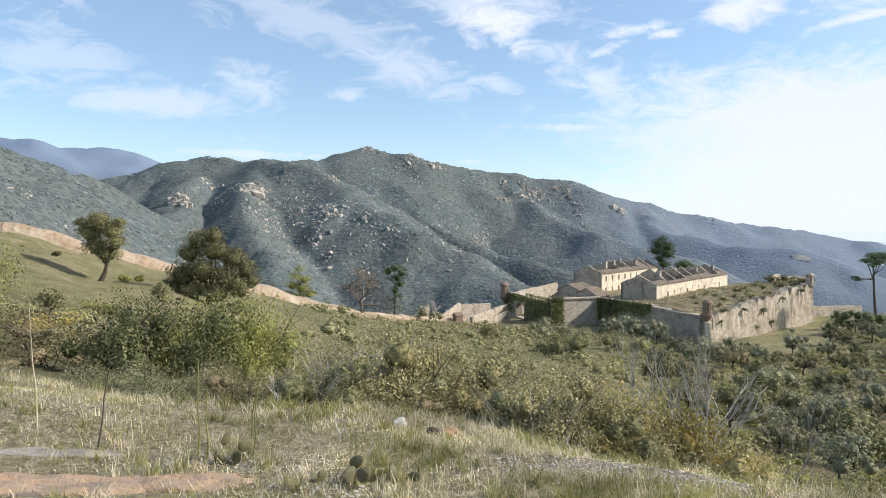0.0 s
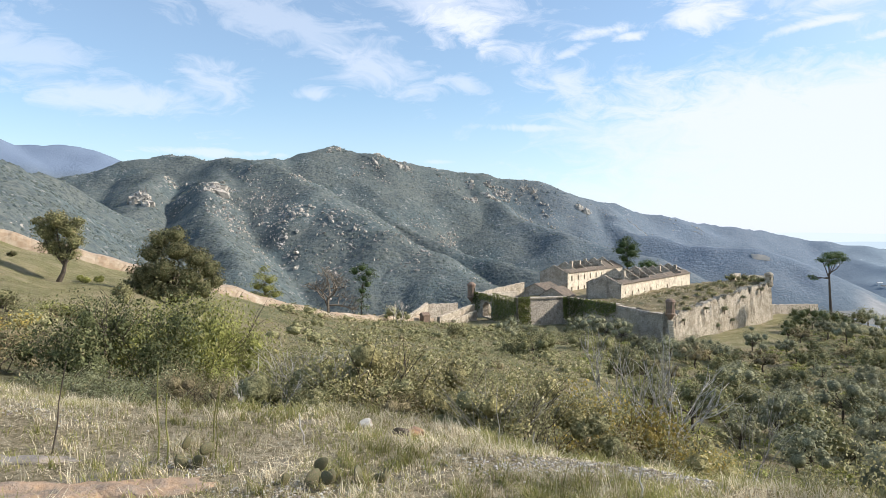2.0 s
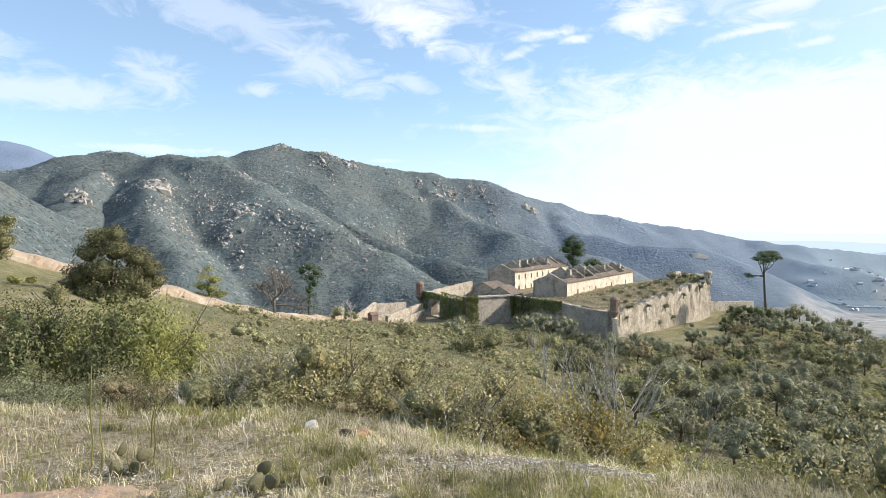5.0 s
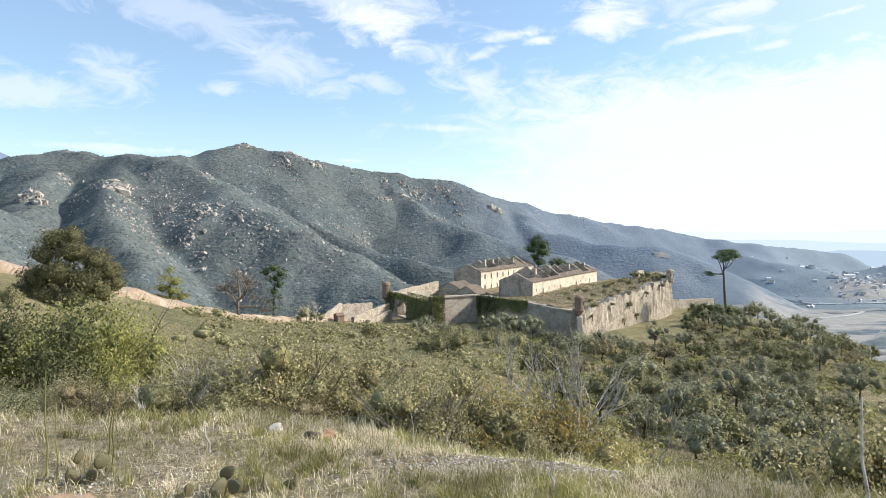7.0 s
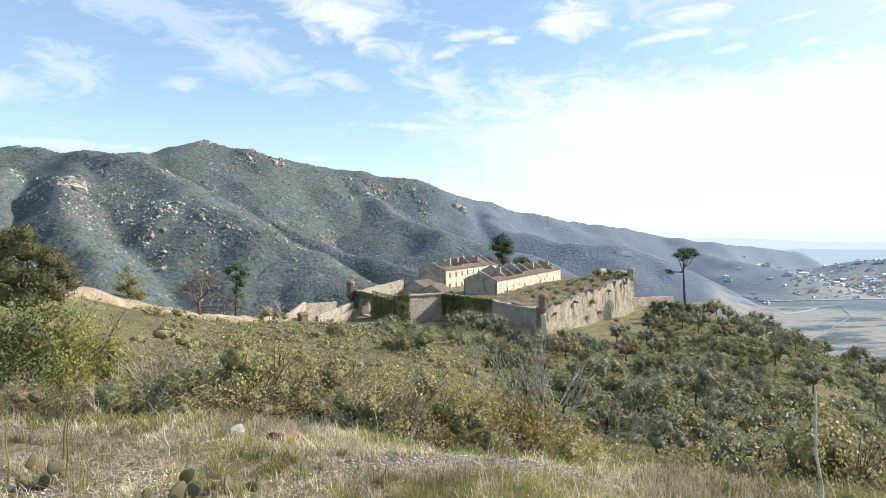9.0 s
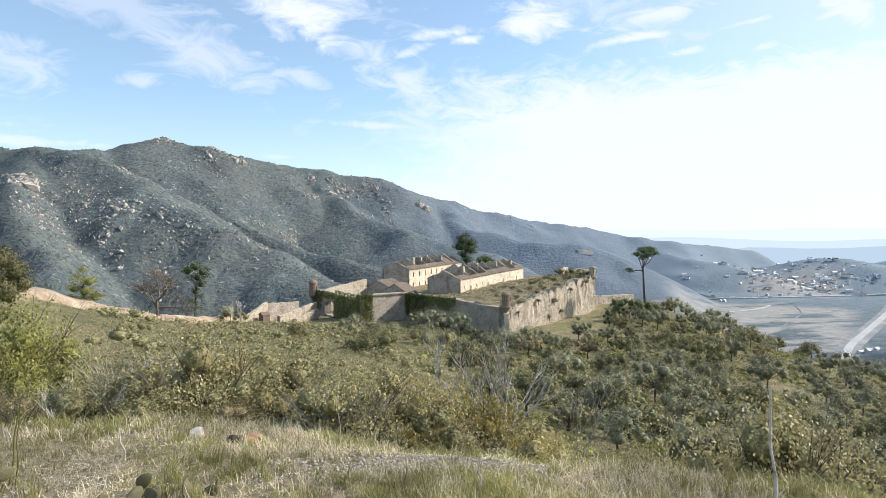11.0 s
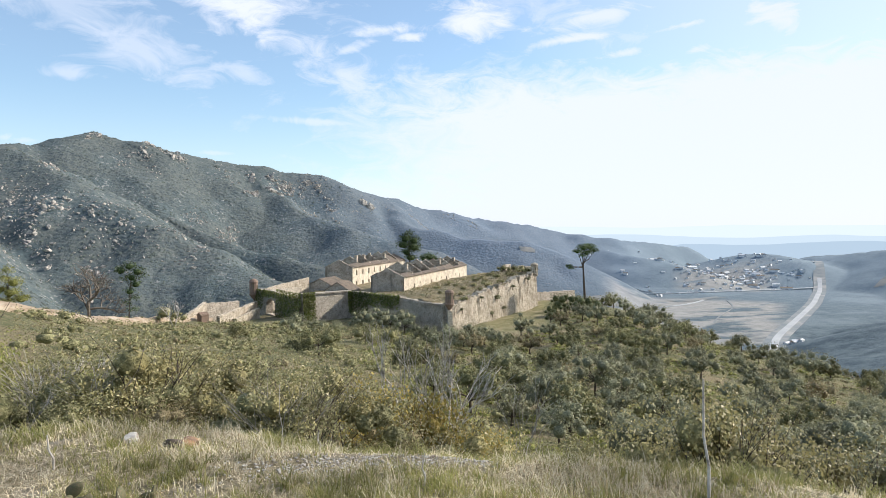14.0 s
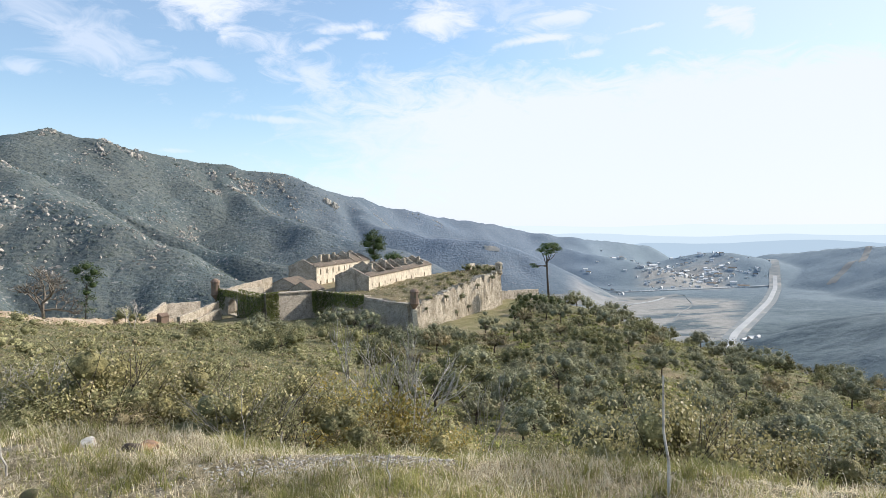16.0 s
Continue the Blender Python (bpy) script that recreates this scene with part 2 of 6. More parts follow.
LEAF_SAGE = leaf_material("sage_leaf", (0.28, 0.295, 0.165), (0.39, 0.395, 0.23), (0.21, 0.22, 0.1), 0.35)
LEAF_HEATH = leaf_material("heath_leaf", (0.25, 0.205, 0.11), (0.365, 0.3, 0.175), (0.21, 0.22, 0.09), 0.3)
LEAF_OCHRE = leaf_material("ochre_leaf", (0.36, 0.29, 0.08), (0.48, 0.36, 0.1), (0.24, 0.24, 0.09), 0.42)
LEAF_PINE = leaf_material("pine_needle", (0.059, 0.100, 0.036), (0.119, 0.168, 0.059), (0.158, 0.178, 0.079), 0.15)
LEAF_IVY = leaf_material("ivy_leaf", (0.1, 0.125, 0.035), (0.18, 0.19, 0.055), (0.27, 0.25, 0.09), 0.3)
LEAF_GLOSS = leaf_material("glossy_leaf", (0.25, 0.225, 0.095), (0.37, 0.32, 0.145), (0.54, 0.47, 0.29), 0.3, 0.5)
BLADE_DRY = leaf_material("dry_blade", (0.62, 0.53, 0.36), (0.78, 0.71, 0.54), (0.33, 0.26, 0.15), 0.35)
BLADE_GREEN = leaf_material("green_blade", (0.26, 0.26, 0.08), (0.4, 0.39, 0.14), (0.52, 0.44, 0.22), 0.4)

INNER = {
    LEAF_OAK: mass_material("inner_holm_oak_leaf", (0.135, 0.14, 0.062), (0.25, 0.24, 0.115)),
    LEAF_DARK: mass_material("inner_dark_evergreen_leaf", (0.075, 0.09, 0.04), (0.15, 0.16, 0.065)),
    LEAF_RUST: mass_material("inner_rusty_leaf", (0.36, 0.22, 0.12), (0.48, 0.31, 0.18)),
    LEAF_OLIVE: mass_material("inner_olive_leaf", (0.205, 0.21, 0.125), (0.31, 0.305, 0.185)),
    LEAF_GREY: mass_material("inner_grey_green_leaf", (0.225, 0.22, 0.1), (0.34, 0.32, 0.165)),
    LEAF_FRESH: mass_material("inner_fresh_green_leaf", (0.225, 0.24, 0.065), (0.345, 0.345, 0.11)),
    LEAF_SAGE: mass_material("inner_sage_leaf", (0.28, 0.295, 0.165), (0.39, 0.395, 0.23)),
    LEAF_HEATH: mass_material("inner_heath_leaf", (0.25, 0.205, 0.11), (0.365, 0.3, 0.175)),
    LEAF_OCHRE: mass_material("inner_ochre_leaf", (0.36, 0.29, 0.08), (0.48, 0.36, 0.1)),
    LEAF_PINE: mass_material("inner_pine_needle", (0.059, 0.100, 0.036), (0.119, 0.168, 0.059)),
    LEAF_IVY: mass_material("inner_ivy_leaf", (0.1, 0.125, 0.035), (0.18, 0.19, 0.055)),
    LEAF_GLOSS: mass_material("inner_glossy_leaf", (0.25, 0.225, 0.095), (0.37, 0.32, 0.145)),
}


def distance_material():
    """Far scrub: dark bushes over paler ground with stony patches; pale woods and fields on the valley floor. The blue
    haze of distance is put into these colours.
    """
    m, n = material("hazed_far_land", 0.95, 0.1)
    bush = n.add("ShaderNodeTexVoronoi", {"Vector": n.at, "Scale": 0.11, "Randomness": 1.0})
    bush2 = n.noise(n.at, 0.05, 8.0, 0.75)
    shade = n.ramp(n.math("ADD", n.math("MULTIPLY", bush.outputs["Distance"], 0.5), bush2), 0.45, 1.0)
    # scrub greens turned blue-grey: distance haze laid into the base colour
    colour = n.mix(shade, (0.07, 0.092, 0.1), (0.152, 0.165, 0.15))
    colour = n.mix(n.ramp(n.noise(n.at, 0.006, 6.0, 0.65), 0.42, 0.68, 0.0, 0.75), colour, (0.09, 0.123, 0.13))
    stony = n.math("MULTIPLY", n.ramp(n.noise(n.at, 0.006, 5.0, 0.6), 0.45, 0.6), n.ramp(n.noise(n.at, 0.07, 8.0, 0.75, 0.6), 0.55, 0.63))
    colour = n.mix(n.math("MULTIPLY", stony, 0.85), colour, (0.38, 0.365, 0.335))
    # woods tinted blue, then paled with distance: haze as colour
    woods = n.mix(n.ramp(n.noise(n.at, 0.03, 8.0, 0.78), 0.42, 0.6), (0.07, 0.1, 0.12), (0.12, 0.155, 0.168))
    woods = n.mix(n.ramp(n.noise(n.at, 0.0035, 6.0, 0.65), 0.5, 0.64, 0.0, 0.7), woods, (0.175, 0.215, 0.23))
    woods = n.mix(n.math("MULTIPLY", cover_mask(n, "plain_haze"), 0.6), woods, (0.25, 0.315, 0.365))
    dry = n.math("MULTIPLY", cover_mask(n, "dry"), n.ramp(n.noise(n.add("ShaderNodeMapping", {"Vector": n.at, "Scale": (0.35, 1.0, 1.0)}).outputs[0], 0.011, 7.0, 0.6, 0.4), 0.38, 0.5))
    woods = n.mix(n.math("MULTIPLY", dry, 0.9), woods, n.mix(n.ramp(n.noise(n.at, 0.03, 6.0, 0.7), 0.35, 0.65), (0.27, 0.265, 0.245), (0.36, 0.35, 0.325)))
    valley = cover_mask(n, "valley")
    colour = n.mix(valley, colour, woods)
    # blue mixed over the far ridges in place of haze
    colour = n.mix(cover_mask(n, "ridge_haze"), colour, (0.17, 0.22, 0.3))
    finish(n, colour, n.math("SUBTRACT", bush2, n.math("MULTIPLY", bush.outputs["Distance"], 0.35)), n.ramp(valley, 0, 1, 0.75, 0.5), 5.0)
    return m


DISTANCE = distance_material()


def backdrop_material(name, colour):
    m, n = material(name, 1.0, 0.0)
    # these hills emit: the haze before them is put into a flat glow
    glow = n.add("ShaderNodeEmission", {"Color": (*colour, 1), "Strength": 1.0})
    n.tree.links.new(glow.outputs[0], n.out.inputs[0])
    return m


FAR = [backdrop_material("glowing_far_hills", c) for c in ((0.42, 0.54, 0.65), (0.56, 0.68, 0.77), (0.69, 0.79, 0.86))]

# ---- mesh helpers ----
rng = np.random.default_rng(7)


def mesh_data(name, verts, faces, mats, index=None, smooth=False):
    """A mesh from an (n, 3) array of corners and an (m, 3 or 4) array of faces."""
    verts, faces = np.asarray(verts, np.float32), np.asarray(faces, np.int32)
    me = bpy.data.meshes.new(name)
    k = faces.shape[1]
    me.vertices.add(len(verts))
    me.vertices.foreach_set("co", verts.ravel())
    me.loops.add(faces.size)
    me.loops.foreach_set("vertex_index", faces.ravel())
    me.polygons.add(len(faces))
    me.polygons.foreach_set("loop_start", np.arange(0, faces.size, k, dtype=np.int32))
    me.polygons.foreach_set("loop_total", np.full(len(faces), k, np.int32))
    if index is not None:
        me.polygons.foreach_set("material_index", np.asarray(index, np.int32))
    me.polygons.foreach_set("use_smooth", np.full(len(faces), smooth, bool))
    for mat in mats if isinstance(mats, (list, tuple)) else [mats]:
        me.materials.append(mat)
    me.update(calc_edges=True)
    me.validate()
    return me


class Soup:
    """Gathers quads and tubes for one mesh."""

    def __init__(self):
        self.v, self.f, self.m, self.n = [], [], [], 0

    def quads(self, verts, faces, mat=0):
        verts, faces = np.asarray(verts, np.float32).reshape(-1, 3), np.asarray(faces, np.int32)
        self.v.append(verts), self.f.append(faces + self.n), self.m.append(np.full(len(faces), mat))
        self.n += len(verts)

    def tube(self, points, radii, sides=6, mat=0):
        points = [Vector(p) for p in points]
        ring = []
        for i, p in enumerate(points):
            d = (points[min(i + 1, len(points) - 1)] - points[max(i - 1, 0)]).normalized()
            a = d.cross(Vector((0.3, 0.9, 0.2))).normalized()
            b = d.cross(a)
            for k in range(sides):
                w = 2 * math.pi * k / sides
                ring.append(p + (a * math.cos(w) + b * math.sin(w)) * radii[i])
        f = [(i * sides + k, i * sides + (k + 1) % sides, (i + 1) * sides + (k + 1) % sides, (i + 1) * sides + k)
             for i in range(len(points) - 1) for k in range(sides)]
        self.quads([tuple(p) for p in ring], f, mat)

    def box(self, lo, hi, mat=0, jitter=0.0):
        x0, y0, z0 = lo
        x1, y1, z1 = hi
        v = np.array([(x, y, z) for z in (z0, z1) for y in (y0, y1) for x in (x0, x1)], np.float32)
        if jitter:
            v += rng.uniform(-jitter, jitter, v.shape)
        self.quads(v, [(0, 2, 3, 1), (4, 5, 7, 6), (0, 1, 5, 4), (2, 6, 7, 3), (0, 4, 6, 2), (1, 3, 7, 5)], mat)

    def leaves(self, at, out, size, aspect=0.5, mat=0, spread=0.9):
        """One small folded quad for each place, facing roughly along out."""
        k = len(at)
        nrm = out + rng.normal(0, spread, (k, 3))
        nrm /= np.linalg.norm(nrm, axis=1, keepdims=True) + 1e-9
        u = np.cross(nrm, rng.normal(0, 1, (k, 3)))
        u /= np.linalg.norm(u, axis=1, keepdims=True) + 1e-9
        w = np.cross(nrm, u)
        s = (np.asarray(size) * rng.uniform(0.65, 1.35, k))[:, None]
        tip = s * 0.5
        v = np.stack([at - u * tip, at + w * tip * aspect + nrm * tip * 0.25, at + u * tip, at - w * tip * aspect + nrm * tip * 0.25], 1)
        self.quads(v.reshape(-1, 3), np.arange(4 * k).reshape(k, 4), mat)

    def lump(self, centre, radii, mat=0, rough=0.25, rings=5, sides=8):
        """An uneven closed lump."""
        v = []
        for i in range(rings + 1):
            a = math.pi * i / rings
            for k in range(sides):
                w = 2 * math.pi * (k + 0.5 * (i % 2)) / sides
                s = 1 + rng.uniform(-rough, rough)
                v.append((centre[0] + radii[0] * s * math.sin(a) * math.cos(w), centre[1] + radii[1] * s * math.sin(a) * math.sin(w), centre[2] + radii[2] * s * math.cos(a)))
        f = [(i * sides + k, (i + 1) * sides + k, (i + 1) * sides + (k + 1) % sides, i * sides + (k + 1) % sides) for i in range(rings) for k in range(sides)]
        self.quads(v, f, mat)

    def data(self, name, mats, smooth=False):
        return mesh_data(name, np.concatenate(self.v), np.concatenate(self.f), mats, np.concatenate(self.m), smooth)


def part(name, data, parent, label="", m=None):
    ob = new(name, data)
    ob.parent = parent
    if m is not None:
        ob.matrix_basis = m
    return tagged(ob, label)


# ---- the lie of the land ----
RADII = (4.9, 6.2, 15, 30, 60, 95, 150, 200)
SLOPES = {  # degrees to the right of +y: height of the hillside at those distances
    -34: (0.15, 0.3, -0.5, -1.6, -0.6, 3.0, -8, -22),
    -20: (0, 0, -1.7, -3.0, -4.1, -3.9, -14, -28),
    -10: (0, -0.05, -2.3, -4.2, -7.2, -9.2, -16.5, -34),
    0: (-0.04, -0.15, -2.7, -5.0, -8.8, -12.8, -18.0, -27),
    8: (-0.06, -0.35, -3.0, -5.6, -9.8, -14.2, -19.8, -20.5),
    16: (-0.08, -0.65, -3.6, -6.8, -11.0, -16.0, -21, -20),
    25: (-0.1, -0.95, -4.4, -8.5, -14.5, -20.5, -20.0, -18.8),
    35: (-0.1, -1.1, -5.0, -9.8, -15.5, -19.5, -18.6, -20),
    46: (-0.1, -1.15, -5.2, -10.6, -16.6, -21.0, -25.0, -37),
    58: (-0.06, -1.1, -5.4, -11.0, -18.0, -23.5, -30, -45)}
FLOOR = -238.0
AZ = np.arange(-70.0, 91.0, 1.0)
LOG = np.arange(math.log(2.0), math.log(6000.0), 0.03)


def near_table():
    keys = sorted(SLOPES)
    rows = []
    for a in keys:
        last = SLOPES[a][-1]
        r = [2.8, *RADII, 300, 450, 750, 1100, 6000]
        z = [0.0, *SLOPES[a], last - 38, last - 90, FLOOR + 25, FLOOR, FLOOR]
        rows.append(np.interp(LOG, np.log(r), z))
    rows = np.array(rows)
    grid = np.array([[np.interp(a, keys, rows[:, j]) for j in range(len(LOG))] for a in AZ])
    for axis, wide in ((0, 3), (1, 1)):
        ker = np.ones(2 * wide + 1) / (2 * wide + 1)
        grid = np.apply_along_axis(lambda q: np.convolve(np.pad(q, wide, mode="edge"), ker, "valid"), axis, grid)
    return grid


TABLE = near_table()


def waves(x, y, scale, seed):
    """Cheap smooth noise: turned sine waves."""
    r = np.random.default_rng(seed)
    s = 0
    for k in range(7):
        a, p, q = r.uniform(0, 6.28), r.uniform(0, 6.28), r.uniform(0.6, 1.7)
        s = s + np.sin((x * math.cos(a) + y * math.sin(a)) * q * 6.28 / scale + p + 1.3 * np.sin((x * math.sin(a) - y * math.cos(a)) * 3.9 / scale + q * 5))
    return s / 7


def near_height(x, y):
    x, y = np.asarray(x, float), np.asarray(y, float)
    r = np.maximum(np.hypot(x, y), 2.0)
    a = np.clip((np.degrees(np.arctan2(x, y)) - AZ[0]) / (AZ[1] - AZ[0]), 0, len(AZ) - 1.001)
    b = np.clip((np.log(r) - LOG[0]) / 0.03, 0, len(LOG) - 1.001)
    i, j = a.astype(int), b.astype(int)
    p, q = a - i, b - j
    z = (TABLE[i, j] * (1 - p) + TABLE[i + 1, j] * p) * (1 - q) + (TABLE[i, j + 1] * (1 - p) + TABLE[i + 1, j + 1] * p) * q
    amp = np.clip((r - 2) / 40, 0, 1)
    z = z + amp * 0.5 * waves(x, y, 13, 3) + np.clip(r / 8, 0.3, 1) * 0.06 * waves(x, y, 1.7, 4)
    z = z - 0.04 * np.clip(1 - r / 9, 0, 1)
    return z


# ridges of the mountains: (degrees to the right of +y, distance, height) along each crest, and how steeply the flanks fall
RIDGES = [
    (0.42, [(-37.6, 4300, 479.7), (-32.9, 4300, 493.5), (-30.8, 4200, 486.9), (-29.4, 4200, 448.8), (-25.3, 4200, 462.6), (-22.2, 4100, 378.4), (-17.6, 4000, 238.7)]),
    (0.66, [(-41.7, 1000, 136.8), (-32.9, 1250, 129.9), (-30.5, 1350, 112.2), (-27.6, 1500, 98.4), (-24.2, 1550, 42.8)]),
    (0.58, [(-28.7, 2600, 152.7), (-25.7, 2500, 173.1), (-22.2, 2500, 231.3), (-19.3, 2500, 257.1), (-16.3, 2400, 235.8), (-13.2, 2300, 233.0), (-10.5, 2400, 243.5), (-8.6, 2450, 277.8), (-6.5, 2500, 305.2)]),
    (0.64, [(-6.5, 2500, 305.2), (-3.5, 2450, 276.4), (-0.2, 2500, 249.6), (3.6, 2550, 226.9), (8.3, 2600, 197.6), (10.6, 2600, 185.8), (14.6, 2700, 131.7), (19.4, 2900, 70.2), (27.0, 3200, 7.1), (29.6, 3400, -19.5), (34.0, 3500, -57.5), (40.0, 3900, -110.0)]),
    (0.6, [(-14.5, 2300, 229.8), (-11.4, 2050, 200.0), (-8.0, 1800, 112.0), (-5.2, 1650, 50.0), (-2.3, 1520, 2.0), (0.7, 1430, -41.0), (3.5, 1330, -75.0), (6.5, 1250, -99.0), (9.2, 1150, -112.0)]),
    (0.75, [(-15.2, 2200, 194.8), (-15.9, 1800, 95.0), (-15.9, 1500, 13.9), (-14.6, 1200, -55.8)]),
    (0.85, [(-20.5, 2300, 188.7), (-21.0, 1950, 99.8), (-22.4, 1650, 20.9)]),
    (0.85, [(-3.6, 2400, 249.0), (-3.4, 2250, 140.0), (-2.3, 2120, 78.0), (-0.3, 1950, 2.0), (3.9, 1800, -50.0), (9.8, 1650, -88.0), (14.7, 1550, -110.0)]),
    (0.5, [(5.7, 2450, 163.2), (8.3, 2200, 56.1), (12.9, 2000, -14.0), (19.0, 1900, -64.8)]),
    (0.55, [(14.6, 2650, 103.9), (18.1, 2400, 2.2), (22.7, 2300, -45.2), (27.0, 2300, -48.7), (30.7, 2300, -96.1)]),
    (0.35, [(49.5, 3900, -150.0), (52.5, 3600, -116.0), (56.6, 3300, -86.0), (62.2, 3000, -60.0)]),
    (0.32, [(55.0, 1750, -200.0), (59.0, 1500, -150.0), (66.0, 1250, -100.0)]),
    (0.3, [(33.8, 3300, -113.0), (37.4, 3100, -142.0), (41.8, 2950, -192.0), (43.2, 2900, -225.0)]),
    (0.25, [(44.3, 3600, -138.9), (46.7, 3500, -130.6), (47.9, 3300, -144.5)])]


def far_height(x, y):
    wx, wy = x + 40 * waves(x, y, 420, 11), y + 40 * waves(x, y, 420, 12)
    top = np.full(x.shape, -400.0)
    for k, crest in RIDGES:
        pts = [(r * math.sin(radians(a)), r * math.cos(radians(a)), z) for a, r, z in crest]
        for (ax, ay, az), (bx, by, bz) in zip(pts, pts[1:]):
            dx, dy = bx - ax, by - ay
            s = np.clip(((wx - ax) * dx + (wy - ay) * dy) / (dx * dx + dy * dy), 0, 1)
            d = np.hypot(wx - ax - s * dx, wy - ay - s * dy)
            z = az + s * (bz - az) - k * (np.sqrt(d * d + 900) - 30)
            top = np.maximum(top, z)
    lift = np.clip((top - FLOOR) / 200, 0, 1) * np.where(np.hypot(x, y) > 3600, 0.4, 1.0)
    return top + lift * (9 * waves(x, y, 260, 21) + 7 * waves(x, y, 110, 22) + 4 * np.abs(waves(x, y, 45, 23)))


def land(x, y):
    x, y = np.asarray(x, float), np.asarray(y, float)
    r = np.hypot(x, y)
    z = near_height(x, y)
    far = r > 380
    if far.any():
        z = z.copy()
        z[far] = np.maximum(z[far], far_height(x[far], y[far]))
    return z


def spot(az, r):
    """x, y and the ground's height, degrees to the right of +y and metres away."""
    x, y = r * math.sin(radians(az)), r * math.cos(radians(az))
    return x, y, float(near_height(np.array([x]), np.array([y]))[0])


def terrace_edge(deg):
    """How far the dry turf reaches before the slope falls away."""
    return np.interp(deg, [-40, -32, -20, -10, 0, 13, 23, 42, 60], [11.5, 10.0, 7.9, 6.9, 6.3, 5.7, 5.3, 5.2, 5.4])


def build_ground():
    az = np.concatenate([np.arange(-180, -46, 4.0), np.arange(-46, 70, 0.27), np.arange(70, 180, 4.0)])
    rad = [0.004, 0.3]
    while rad[-1] < 4850:
        r = rad[-1]
        rad.append(r * (1.10 if r < 3 else 1.02 if r < 40 else 1.03 if r < 400 else 1.0105 if r < 3000 else 1.015))
    rad = np.array(rad)
    a, r = np.meshgrid(np.radians(az), rad, indexing="ij")
    x, y = r * np.sin(a), r * np.cos(a)
    z = land(x.ravel(), y.ravel()).reshape(x.shape)
    na, nr = x.shape
    i = np.arange(na * nr).reshape(na, nr)
    nxt = np.roll(i, -1, axis=0)
    f = np.stack([i[:, :-1], i[:, 1:], nxt[:, 1:], nxt[:, :-1]], -1).reshape(-1, 4)
    rr = r[:, :-1].ravel()
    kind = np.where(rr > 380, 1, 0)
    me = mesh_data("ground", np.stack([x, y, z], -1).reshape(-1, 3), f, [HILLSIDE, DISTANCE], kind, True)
    deg, low = np.degrees(a), near_height(x.ravel(), y.ravel()).reshape(x.shape)
    wob = waves(x, y, 9, 61)

    def soft(q):
        return np.clip(q, 0, 1)

    # far ridges and valley floor also get masks for haze painted by distance
    cover = {"terrace": soft((terrace_edge(deg) + 0.4 * wob - r) / 0.8), "meadow": soft((-12.5 - deg + 1.5 * wob) / 3) * soft((r - 35 + 5 * wob) / 8) + soft((deg - 24) / 0.8) * soft((29.5 - deg) / 0.5) * soft((r - 136) / 4) * soft((200 - r) / 20),
             "ridge_haze": soft((r - 3500) / 300) * soft((10 - deg) / 10) + 0.6 * soft((deg - 6) / 16) * soft((r - 1400) / 900) * soft((39 - deg) / 8),
             "dry": soft((deg - 33.5) / 1.5) * soft((47.8 - deg) / 1.5) * soft((r - 1350) / 200) * soft((2420 - r) / 120) + soft((deg - 39) / 1.5) * soft((47 - deg) / 1.5) * soft((r - 2650) / 150) * soft((3500 - r) / 300),
             "plain_haze": soft((r - 1700) / 1500) * soft((deg - 29) / 6),
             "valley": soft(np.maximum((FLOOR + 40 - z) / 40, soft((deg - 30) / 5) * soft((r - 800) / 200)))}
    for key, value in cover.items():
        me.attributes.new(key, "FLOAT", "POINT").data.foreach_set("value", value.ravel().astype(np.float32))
    return tagged(new("ground", me), "dry grassy hillside falling to scrub, valley and mountains", "ground", kind="structure")


build_ground()

# ---- the fort ----


def rampart(points, z_base, thick=1.6, batter=0.9, ruin=0.25, inward=1.0, step=0.9):
    """A battered wall along points (x, y, top height); inward: +1 if the inside lies to the left of the way along it."""
    soup = Soup()
    for (ax, ay, az), (bx, by, bz) in zip(points, points[1:]):
        length = math.hypot(bx - ax, by - ay)
        d = Vector(((bx - ax) / length, (by - ay) / length, 0))
        side = Vector((-d.y, d.x, 0)) * inward
        n = max(2, int(length / step))
        rows = []
        tiers = 6
        for i in range(n + 1):
            u = i / n
            p = Vector((ax + (bx - ax) * u, ay + (by - ay) * u, 0))
            top = az + (bz - az) * u - (ruin * abs(rng.normal(0, 1)) if 0 < i < n else 0)
            for k in range(tiers + 1):
                t = k / tiers
                bulge = rng.normal(0, 0.22 * min(ruin, 0.5)) if 0 < i < n else 0
                rows.append((*(p - side * (batter * (1 - t) + bulge))[:2], z_base + (top - z_base) * t))
            rows.append((*(p + side * thick)[:2], top + rng.uniform(-0.1, 0.1) * (ruin > 0)))
            rows.append((*(p + side * thick)[:2], z_base))
        m = tiers + 3
        v = np.array(rows).reshape(-1, 3)
        f = [(i * m + k, (i + 1) * m + k, (i + 1) * m + k + 1, i * m + k + 1) for i in range(n) for k in range(m - 1)]
        for e, flip in ((0, 1), (n * m, -1)):
            f += [(e + k, e + k + 1, e + m - 2, e + m - 1)[::flip] for k in range(tiers)]
        soup.quads(v, f)
    return soup


